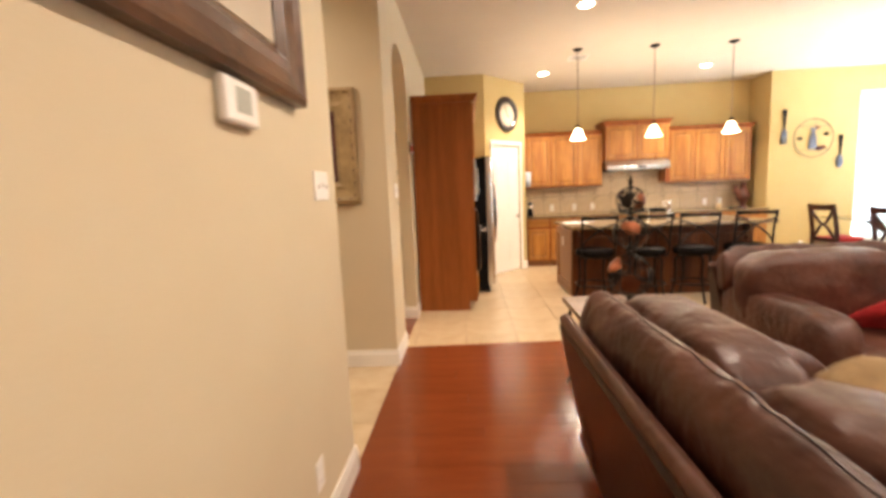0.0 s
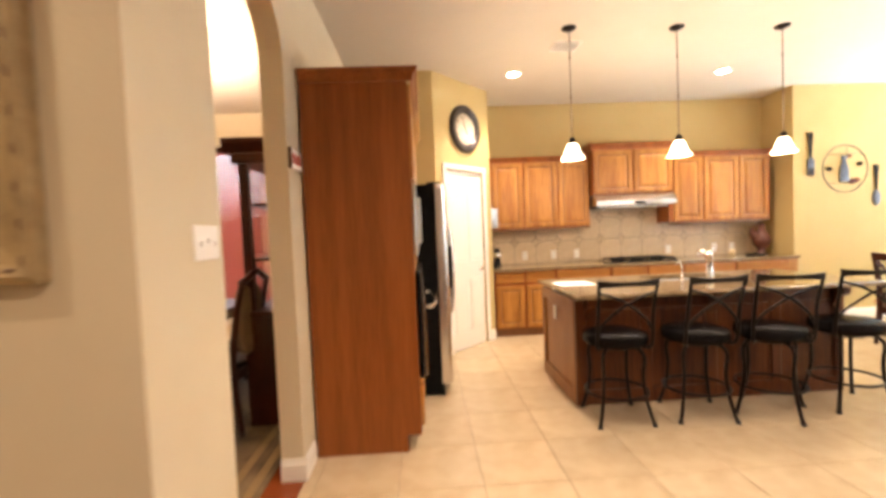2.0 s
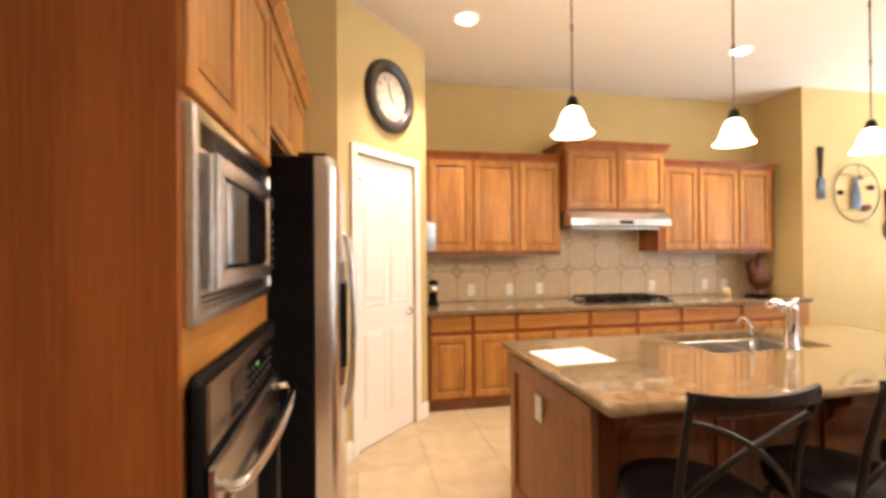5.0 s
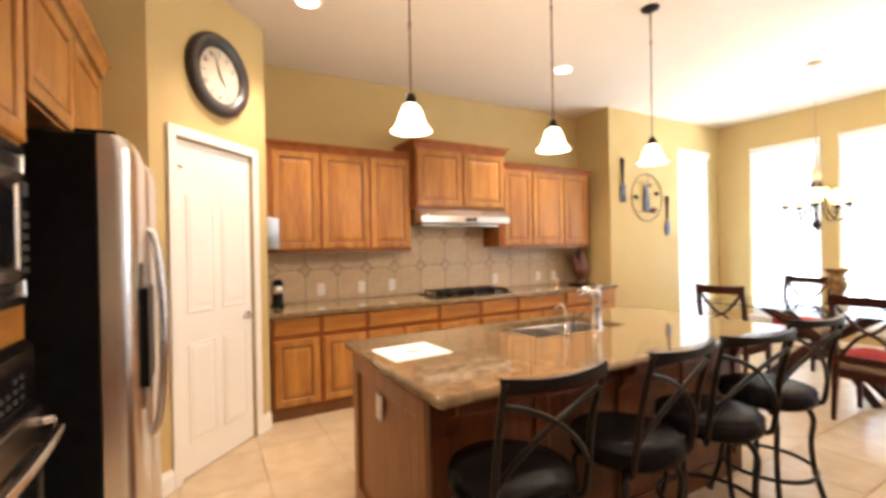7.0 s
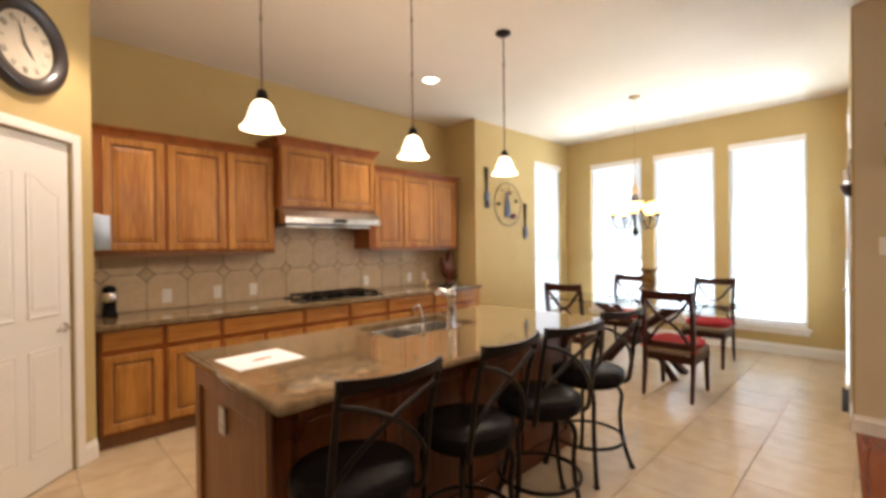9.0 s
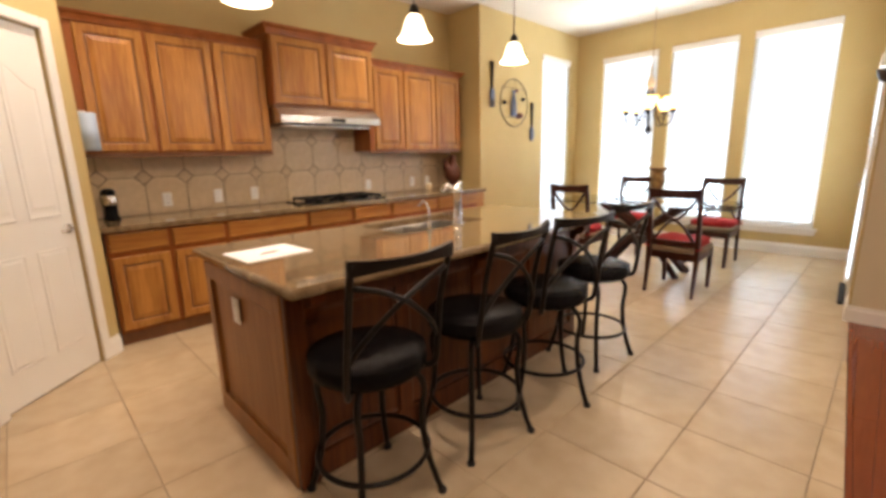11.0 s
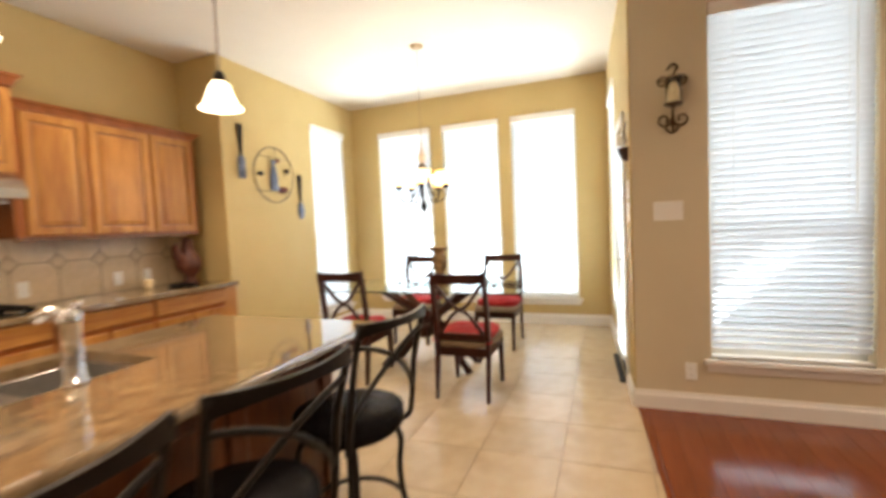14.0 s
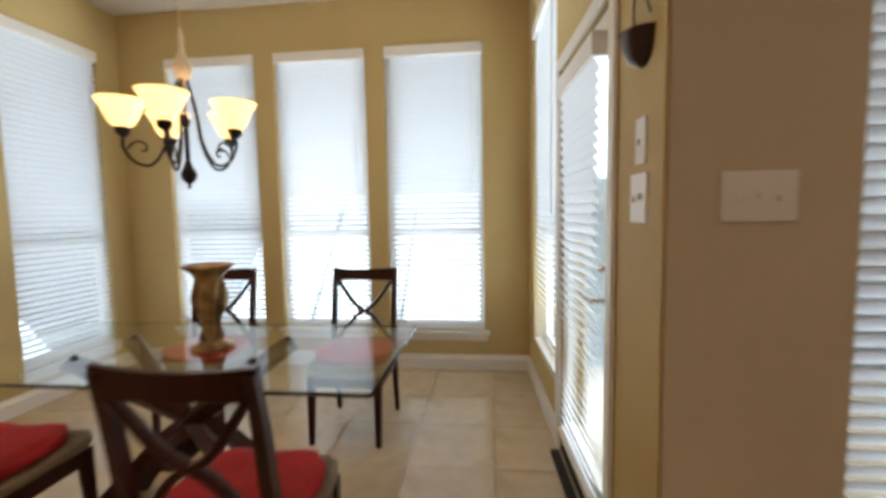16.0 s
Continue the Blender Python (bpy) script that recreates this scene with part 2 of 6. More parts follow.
M_RELIEF = material("tan_relief_panel", (0.37, 0.27, 0.16), 0.7, grain=30, spots=12, second=(0.22, 0.15, 0.085), bump=0.8, bump_scale=30)
M_COPPER = material("aged_copper", (0.21, 0.072, 0.032), 0.34, 0.9, grain=14, spots=4, second=(0.16, 0.055, 0.028), bump=0.1)
M_SLATE = material("slate_inlay", (0.105, 0.075, 0.056), 0.42, grain=8, second=(0.045, 0.036, 0.031), per_object=0.35)
M_TABLEWD = material("weathered_table_wood", (0.20, 0.125, 0.078), 0.36, grain=16, spots=3, second=(0.095, 0.055, 0.033), stretch=(3, 0.5, 3), per_object=0.1, coat=0.15)
M_BLUEMETAL = material("painted_blue_grey_metal", (0.16, 0.19, 0.25), 0.45, 0.3, grain=16, spots=6, second=(0.07, 0.08, 0.11))
M_WIRE = material("weathered_grey_wire", (0.10, 0.092, 0.085), 0.5, 0.4, grain=30, second=(0.05, 0.045, 0.042))
M_ROOSTER = material("rust_red_ceramic", (0.16, 0.045, 0.022), 0.4, grain=16, second=(0.07, 0.02, 0.012))
M_GOLD = material("antique_gold_vase", (0.48, 0.30, 0.11), 0.34, 0.4, grain=22, spots=8, second=(0.13, 0.06, 0.02), bump=0.6, bump_scale=50)
M_WAX = material("ivory_candle", (0.84, 0.66, 0.38), 0.5, grain=10)
M_LCD = material("grey_display", (0.40, 0.41, 0.36), 0.2)
M_KEY = material("grey_key_print", (0.035, 0.035, 0.036), 0.5, gloss=0.2)
M_GREENLED = material("green_display", (0.02, 0.1, 0.03), 0.3, emit=(0.25, 1.0, 0.2), strength=0.7)
M_BAGBLUE = material("pale_blue_bag", (0.50, 0.60, 0.72), 0.4, grain=14, second=(0.40, 0.50, 0.64))
M_VENT = material("vent_enamel", (0.74, 0.69, 0.60), 0.5)
M_RUBBER = material("black_rubber_mat", (0.015, 0.014, 0.013), 0.8, grain=60)
M_LAWN = material("lawn", (0.08, 0.12, 0.03), 0.9, grain=3, second=(0.05, 0.08, 0.02))
M_RUG = material("patterned_rug", (0.15, 0.10, 0.05), 0.95, grain=5, spots=2, second=(0.025, 0.014, 0.010), bump=0.3, bump_scale=150)
M_YELLOWPILLOW = material("gold_cushion_cloth", (0.21, 0.13, 0.05), 0.8, grain=40, bump=0.2, bump_scale=150)
M_FRUIT = material("table_decor_mixed", (0.55, 0.30, 0.12), 0.5, grain=30, spots=12, second=(0.30, 0.05, 0.03))
M_TERRA = material("dark_planter", (0.045, 0.022, 0.018), 0.45, grain=14)


# ---- mesh helpers ----
def box(bm, x0, x1, y0, y1, z0, z1, bevel=0.0, segments=2):
    vs = [bm.verts.new((x, y, z)) for x in (x0, x1) for y in (y0, y1) for z in (z0, z1)]
    for f in ((0, 1, 3, 2), (4, 6, 7, 5), (0, 4, 5, 1), (2, 3, 7, 6), (0, 2, 6, 4), (1, 5, 7, 3)):
        bm.faces.new([vs[i] for i in f])
    if bevel:
        edges = {e for v in vs for e in v.link_edges}
        bmesh.ops.bevel(bm, geom=list(edges), offset=bevel, segments=segments, profile=0.5, affect="EDGES")


def ring_sweep(bm, rings, closed=False, caps=True):
    """Joins rings of equal length into a skin."""
    made = [[bm.verts.new(p) for p in ring] for ring in rings]
    n = len(made[0])
    pairs = list(zip(made, made[1:])) + ([(made[-1], made[0])] if closed else [])
    for a, b in pairs:
        for i in range(n):
            j = (i + 1) % n
            bm.faces.new((a[i], a[j], b[j], b[i]))
    if caps and not closed:
        bm.faces.new(list(reversed(made[0])))
        bm.faces.new(made[-1])


def tube(bm, pts, r, n=8, closed=False, flat=1.0, up=None):
    pts = [Vector(p) for p in pts]
    radii = r if isinstance(r, (list, tuple)) else [r] * len(pts)
    rings, ref = [], None
    for i, p in enumerate(pts):
        if closed:
            d = pts[(i + 1) % len(pts)] - pts[i - 1]
        else:
            d = pts[min(i + 1, len(pts) - 1)] - pts[max(i - 1, 0)]
        d.normalize()
        if ref is None:
            ref = Vector(up) if up else (Vector((0, 0, 1)) if abs(d.z) < 0.9 else Vector((1, 0, 0)))
        side = d.cross(ref)
        side.normalize()
        ref = side.cross(d)
        rings.append([p + radii[i] * (math.cos(a) * side * flat + math.sin(a) * ref)
                      for a in (2 * math.pi * k / n for k in range(n))])
    ring_sweep(bm, rings, closed)


def lathe(bm, profile, n=20, centre=(0, 0, 0), caps=True):
    cx, cy, cz = centre
    ring_sweep(bm, [[(cx + r * math.cos(2 * math.pi * k / n), cy + r * math.sin(2 * math.pi * k / n), cz + z)
                     for k in range(n)] for r, z in profile], caps=caps)


def circle_points(c, r, axis="z", n=24, start=0.0, sweep=2 * math.pi):
    out = []
    for k in range(n):
        a = start + sweep * k / (n if sweep > 6.28 else n - 1)
        u, v = r * math.cos(a), r * math.sin(a)
        out.append({"z": (c[0] + u, c[1] + v, c[2]), "y": (c[0] + u, c[1], c[2] + v), "x": (c[0], c[1] + u, c[2] + v)}[axis])
    return out


def prism(bm, outline, lo, hi, axis="y"):
    """A polygon pushed along an axis from lo to hi."""
    def at(u, v, w):
        return {"y": (u, w, v), "x": (w, u, v), "z": (u, v, w)}[axis]
    ring_sweep(bm, [[at(u, v, lo) for u, v in outline], [at(u, v, hi) for u, v in outline]])


def spline(points, n=8):
    """A smooth line through points."""
    pts = [Vector(p) for p in points]
    ext = [2 * pts[0] - pts[1]] + pts + [2 * pts[-1] - pts[-2]]
    out = []
    for i in range(1, len(ext) - 2):
        a, b, c, d = ext[i - 1:i + 3]
        for k in range(n):
            t = k / n
            out.append(0.5 * (2 * b + (c - a) * t + (2 * a - 5 * b + 4 * c - d) * t * t + (3 * b - a - 3 * c + d) * t ** 3))
    out.append(pts[-1])
    return out


def cushion(bm, x0, x1, y0, y1, z0, z1, puff=0.06, n=10, seed=0):
    """A padded block with rounded, slightly creased faces."""
    cx, cy, cz = (x0 + x1) / 2, (y0 + y1) / 2, (z0 + z1) / 2
    hx, hy, hz = (x1 - x0) / 2, (y1 - y0) / 2, (z1 - z0) / 2
    tmp = bmesh.new()
    bmesh.ops.create_cube(tmp, size=2)
    bmesh.ops.subdivide_edges(tmp, edges=tmp.edges[:], cuts=n, use_grid_fill=True)
    moved = {}
    for v in tmp.verts:
        p = v.co.copy()
        k = (abs(p.x) ** 6 + abs(p.y) ** 6 + abs(p.z) ** 6) ** (1 / 6)
        q = p / k
        w = noise.noise(Vector((p.x * hx * 9 + seed, p.y * hy * 9, p.z * hz * 9))) * 0.012 + noise.noise(Vector((p.x * hx * 26 + seed, p.y * hy * 14, p.z * hz * 26))) * 0.006 * min(1.0, hz / 0.1)
        swell = 1 + puff * (1 - max(min(abs(p.x), abs(p.y)), min(abs(p.y), abs(p.z)), min(abs(p.x), abs(p.z))))
        moved[v] = bm.verts.new((cx + q.x * hx * swell + w, cy + q.y * hy * swell + w, cz + q.z * hz * swell + w))
    for f in tmp.faces:
        bm.faces.new([moved[v] for v in f.verts])
    tmp.free()


def part(name, bm, mat, parent=None, label="", smooth=False):
    bmesh.ops.recalc_face_normals(bm, faces=bm.faces)
    me = bpy.data.meshes.new(name)
    bm.to_mesh(me)
    bm.free()
    me.materials.append(mat)
    if smooth:
        for f in me.polygons:
            f.use_smooth = True
    ob = new(name, me)
    ob.parent = parent
    if label:
        ob["label"] = label
    return ob


def block(name, mat, parent, dims, bevel=0.004, label=""):
    bm = bmesh.new()
    box(bm, *dims, bevel=bevel)
    return part(name, bm, mat, parent, label)


def thing(name, label, category, at=(0, 0, 0), rz=0, group="", kind=""):
    ob = new(name)
    ob.empty_display_size = 0.1
    ob.matrix_world = pose(*at, 0, 0, rz)
    return tagged(ob, label, category, group, kind)


def structure(name, bm, mat, label, category, smooth=False):
    return tagged(part(name, bm, mat, None, smooth=smooth), label, category, kind="structure")


# ---- structure ----
def wall_pieces(bm, along, lo, hi, a0, a1, z0, z1, openings=()):
    """A wall with rectangular openings (a from, a to, z from, z to)."""
    def put(a, b, c, d):
        if b - a > 1e-4 and d - c > 1e-4:
            box(bm, *((a, b, lo, hi) if along == "x" else (lo, hi, a, b)), c, d)
    at = a0
    for oa, ob_, oz0, oz1 in sorted(openings):
        put(at, oa, z0, z1)
        put(oa, ob_, z0, oz0)
        put(oa, ob_, oz1, z1)
        at = ob_
    put(at, a1, z0, z1)


def straight_wall(name, mat, label, along, lo, hi, a0, a1, openings=(), z1=CEIL):
    bm = bmesh.new()
    wall_pieces(bm, along, lo, hi, a0, a1, 0, z1, openings)
    return structure(name, bm, mat, label, "wall")


straight_wall("wall_living_west", M_BEIGE, "beige painted living room wall with a thermostat", "y", -0.43, -0.303, -3.4, 2.19)
straight_wall("wall_hall_south", M_BEIGE, "beige painted hallway wall", "x", 2.06, 2.19, -2.6, -0.43)
straight_wall("wall_hall_north", M_BEIGE, "beige painted wall with a framed relief picture", "x", 3.505, 3.62, -4.5, -0.43)
straight_wall("wall_hall_west", M_BEIGE, "beige painted wall closing the hallway", "y", -2.72, -2.6, 2.04, 3.505)
straight_wall("wall_living_south", M_BEIGE, "beige painted wall closing the living room", "x", -3.52, -3.4, -0.43, 5.34)
LIV_WIN = (2.91, 3.755, 0.36, 2.62)
# Two windows added out of view to let more daylight in.
LIV_ADDED = [(1.93, 2.775, 0.36, 2.62), (0.95, 1.795, 0.36, 2.62)]
straight_wall("wall_living_east", M_BEIGE, "tan painted living room wall beside the breakfast nook", "y", 5.19, 5.34, -3.4, 4.203, [LIV_WIN, *LIV_ADDED])
straight_wall("wall_kitchen_west", M_BEIGE, "cream painted kitchen wall behind the tall cabinets", "y", -0.43, -0.303, 4.81, 8.385)
straight_wall("wall_pantry_side", M_OLIVE, "olive gold painted wall at the end of the fridge run", "x", 7.01, 7.12, -0.303, 0.575)
straight_wall("wall_pantry_return", M_OLIVE, "olive gold painted return wall beside the base cabinets", "y", 1.15, 1.265, 7.74, 8.385)
straight_wall("wall_kitchen_north", M_OLIVE, "olive gold painted kitchen back wall", "x", 8.385, 8.52, -0.43, 5.36)
straight_wall("wall_alcove_east", M_OLIVE, "olive gold painted end wall of the cooking alcove", "y", 5.237, 5.36, 7.965, 8.385)
N_WIN = (6.62, 7.38, 0.26, 2.67)
straight_wall("wall_nook_north", M_OLIVE, "olive gold painted breakfast nook wall with hung utensils", "x", 7.845, 7.965, 5.237, 7.72, [N_WIN])
E_WINS = [(4.70, 5.50, 0.33, 2.66), (5.655, 6.44, 0.33, 2.66), (6.61, 7.42, 0.33, 2.66)]
straight_wall("wall_nook_east", M_OLIVE, "olive gold painted wall with three tall windows", "y", 7.60, 7.72, 4.2, 7.845, E_WINS)
SOUTH = pose(5.19, 4.215, 0, 0, 0, 2.86)
bm = bmesh.new()
box(bm, 0.0, 0.15, -0.010, 0.0, 0, CEIL)
wall_pieces(bm, "x", -0.15, 0.0, 0.15, 2.46, 0, CEIL, [(0.40, 1.21, 0, 2.03), (1.34, 2.21, 0.32, 2.65)])
structure("wall_nook_south", bm, M_OLIVE, "olive gold painted wall with a patio door", "wall").matrix_world = SOUTH
# arched opening to the dining room
ARCH0, ARCH1, SPRING, RISE = 3.975, 4.81, 2.34, 0.32
bm = bmesh.new()
mid, half = (ARCH0 + ARCH1) / 2, (ARCH1 - ARCH0) / 2
curve = [(mid - half * math.cos(math.pi * k / 24), SPRING + RISE * math.sin(math.pi * k / 24)) for k in range(25)]
prism(bm, [(3.505, 0), (ARCH0, 0)] + curve + [(ARCH1, CEIL), (3.505, CEIL)], -0.43, -0.303, "x")
structure("wall_arch", bm, M_BEIGE, "beige wall with an arched opening to the dining room", "wall")
# pantry corner, set at an angle
PANTRY = Matrix.Translation((0.575, 7.01, 0)) @ Matrix.Rotation(math.atan2(0.72, 0.684), 4, "Z")
PLEN = math.hypot(0.72, 0.684)
bm = bmesh.new()
wall_pieces(bm, "x", 0.0, 0.11, 0, PLEN, 0, CEIL, [(0.17, 0.83, 0, 2.04)])
structure("wall_pantry", bm, M_OLIVE, "olive gold angled pantry wall under a clock", "wall").matrix_world = PANTRY
# dining room shell
DIN_WINS = [(-3.24, -2.63, 0.3, 2.62), (-2.55, -1.2, 0.3, 2.62)]
straight_wall("wall_dining_north", M_CREAM, "cream painted dining room window wall", "x", 8.385, 8.52, -4.62, -0.43, DIN_WINS)
straight_wall("wall_dining_west", M_CREAM, "cream painted dining room wall", "y", -4.62, -4.5, 3.505, 8.385)


def ceiling_piece(name, x0, x1, y0, y1, mat, label):
    bm = bmesh.new()
    box(bm, x0, x1, y0, y1, CEIL, CEIL + 0.15)
    structure(name, bm, mat, label, "ceiling")


ceiling_piece("ceiling", -0.43, 7.72, -3.52, 8.52, M_CEIL, "cream painted textured ceiling with can lamps")
ceiling_piece("ceiling_dining", -4.62, -0.432, 3.505, 8.52, M_CEIL, "white painted dining room ceiling")
ceiling_piece("ceiling_hall", -2.72, -0.432, 2.04, 3.503, M_CEIL, "cream painted hallway ceiling")
bm = bmesh.new()
box(bm, -400, 400, -400, 400, -0.5, -0.12)
structure("ground", bm, M_LAWN, "green lawn round the house", "ground")


def run(bm, p, q, height, thick, ends=(0, 0)):
    """A moulded skirting board from p to q, standing on its left side."""
    p, q = Vector((*p, 0)), Vector((*q, 0))
    d = (q - p).normalized()
    s = Vector((-d.y, d.x, 0))
    prof = [(0, 0), (thick, 0), (thick, height * 0.72), (thick * 0.55, height * 0.86), (thick * 0.4, height), (0, height)]
    rings = [[e + s * w + Vector((0, 0, h)) for w, h in prof] for e in (p + d * ends[0], q - d * ends[1])]
    ring_sweep(bm, rings)


def skirting(name, p, q):
    bm = bmesh.new()
    run(bm, p, q, 0.125, 0.016)
    structure(name, bm, M_WHITE, "white painted moulded baseboard", "baseboard")


skirting("baseboard_living_west", (-0.303, 2.206), (-0.303, -3.4))
bm = bmesh.new()
run(bm, (-0.287, 3.505), (-2.6, 3.505), 0.125, 0.016)
structure("baseboard_hall", bm, M_WHITE, "white painted moulded baseboard", "baseboard")
for nm, p, q in (("arch_near", (-0.303, ARCH0), (-0.303, 3.505)), ("arch_far", (-0.303, 5.02), (-0.303, ARCH1)),
                 ("arch_jamb", (-0.287, ARCH1), (-0.43, ARCH1)),
                 ("living_east", (5.19, -3.4), (5.19, 4.215)),
                 ("nook_east", (7.6, 4.335), (7.6, 7.845)), ("nook_north", (7.6, 7.845), (5.237, 7.845))):
    skirting("baseboard_" + nm, p, q)
for a, b in ((0.0, 0.335), (1.275, 2.41)):
    bm = bmesh.new()
    run(bm, (b, 0), (a, 0), 0.125, -0.016)
    structure("baseboard_nook_south", bm, M_WHITE, "white painted moulded baseboard", "baseboard").matrix_world = SOUTH
for a, b in ((0.0, 0.11), (0.89, PLEN)):
    bm = bmesh.new()
    run(bm, (a, 0), (b, 0), 0.125, -0.016)
    structure("baseboard_pantry", bm, M_WHITE, "white painted moulded baseboard", "baseboard").matrix_world = PANTRY


# ---- windows, blinds and doors ----
def window(name, m, width, z0, z1, depth=0.12, slat=M_SLAT, tilt=38, sill=True, wand=True):
    """An opening seen from inside along local +y out; local x runs along the wall."""
    ob = thing(name, "tall white framed window behind lowered blinds", "window", kind="structure")
    ob.matrix_world = m
    bm = bmesh.new()
    box(bm, 0, 0.045, depth - 0.05, depth, z0, z1)
    box(bm, width - 0.045, width, depth - 0.05, depth, z0, z1)
    box(bm, 0.045, width - 0.045, depth - 0.05, depth, z0, z0 + 0.05)
    box(bm, 0.045, width - 0.045, depth - 0.05, depth, z1 - 0.05, z1)
    mid = z0 + (z1 - z0) * 0.36
    box(bm, 0.045, width - 0.045, depth - 0.045, depth - 0.005, mid - 0.025, mid + 0.025)
    part("window_frame", bm, M_WHITE, ob)
    for a, b in ((z0 + 0.05, mid - 0.025), (mid + 0.025, z1 - 0.05)):
        pane = block("pane", M_GLASS, ob, (0.045, width - 0.045, depth - 0.028, depth - 0.022, a, b), 0)
        pane.visible_shadow = False
    if sill:
        block("window_sill", M_WHITE, ob, (-0.04, width + 0.04, -0.035, 0.06, z0 - 0.035, z0), 0.006)
        block("apron", M_WHITE, ob, (-0.02, width + 0.02, -0.012, 0.0, z0 - 0.085, z0 - 0.037), 0.003)
    blind = thing("window_blind", "white slatted blind lowered over a tall window" if slat is M_SLAT
                  else "cherry brown wooden slatted blind lowered over a window", "blind", group="window blinds")
    blind.matrix_world = m
    block("headrail", M_WHITE if slat is M_SLAT else M_CHERRY, blind, (0.005, width - 0.005, -0.012, 0.055, z1 - 0.085, z1 - 0.003), 0.004)
    pitch = 0.043
    count = int((z1 - z0 - 0.13) / pitch)
    bm = bmesh.new()
    c, s = math.cos(radians(tilt)), math.sin(radians(tilt))
    cords = (width * 0.16, width * 0.84)
    hole = 0.006 if slat is M_REDSLAT else 0.0
    spans = [(0.008, cords[0] - hole), (cords[0] + hole, cords[1] - hole), (cords[1] + hole, width - 0.008)] if hole else [(0.008, width - 0.008)]
    rings = []
    for x in [v for span in spans for v in span]:
        top = [(u * 0.025, 0.002 * (1 - u * u)) for u in (-1, -0.5, 0, 0.5, 1)]
        low = [(u * 0.025, 0.002 * (1 - u * u) - 0.0028) for u in (1, 0.5, 0, -0.5, -1)]
        rings.append([(x, 0.028 + p * c - q * s, p * s + q * c) for p, q in top + low])
    for k in range(len(spans)):
        ring_sweep(bm, rings[2 * k:2 * k + 2])
    first = None
    for k in range(count):
        z = z1 - 0.105 - pitch * k
        if first is None:
            first = part("slat", bm, slat, blind)
            first.location = (0, 0, z)
        else:
            o = bpy.data.objects.new("slat", first.data)
            scene.collection.objects.link(o)
            o.parent, o.location = blind, (0, 0, z)
    block("bottom_rail", M_WHITE if slat is M_SLAT else M_CHERRY, blind, (0.008, width - 0.008, 0.008, 0.048, z0 + 0.004, z0 + 0.024), 0.004)
    for x in (width * 0.16, width * 0.84):
        bm = bmesh.new()
        tube(bm, [(x, 0.001, z1 - 0.09), (x, 0.001, z0 + 0.02)], 0.0016, 5)
        part("ladder_cord", bm, M_PLATE, blind)
    if wand:
        bm = bmesh.new()
        tube(bm, [(width * 0.88, -0.008, z1 - 0.08), (width * 0.88, -0.010, z1 - 1.35)], 0.0035, 6)
        part("tilt_wand", bm, M_PLATE, blind)
    return ob


for i, (a, b, z0, z1) in enumerate(sorted(E_WINS, reverse=True)):
    window("window_%d" % (i + 1), pose(7.6, b, 0, 0, 0, -90), b - a, z0, z1, tilt=-48)
window("window_4", pose(N_WIN[0], 7.845, 0), N_WIN[1] - N_WIN[0], N_WIN[2], N_WIN[3], tilt=-52)
window("window_5", pose(5.19, LIV_WIN[1], 0, 0, 0, -90), LIV_WIN[1] - LIV_WIN[0], LIV_WIN[2], LIV_WIN[3], depth=0.15, tilt=-56)
# Frames and blinds for the two added, unseen windows.
for i, (a, b_, z0, z1) in enumerate(LIV_ADDED):
    window("window_%d" % (i + 9), pose(5.19, b_, 0, 0, 0, -90), b_ - a, z0, z1, depth=0.15, tilt=-56)
window("window_6", SOUTH @ pose(2.21, 0, 0, 0, 0, 180), 0.87, 0.32, 2.65, depth=0.15, tilt=-57, sill=False)
for i, (a, b, z0, z1) in enumerate(DIN_WINS):
    window("window_%d" % (i + 7), pose(a, 8.385, 0), b - a, z0, z1, slat=M_REDSLAT, tilt=58, wand=False)


def casing(name, m, x0, x1, z1, w=0.06, t=0.018, side=-1, label="white painted door casing"):
    bm = bmesh.new()
    for a, b, c, d in ((x0 - w, x0, 0, z1 + w), (x1, x1 + w, 0, z1 + w), (x0, x1, z1, z1 + w)):
        lo, hi = sorted((0, side * t))
        box(bm, a, b, lo, hi, c, d, bevel=0.005)
    ob = structure(name, bm, M_WHITE, label, "trim")
    ob.matrix_world = m


casing("trim_pantry", PANTRY, 0.17, 0.83, 2.04)
casing("trim_patio", SOUTH, 0.40, 1.21, 2.03, side=1)


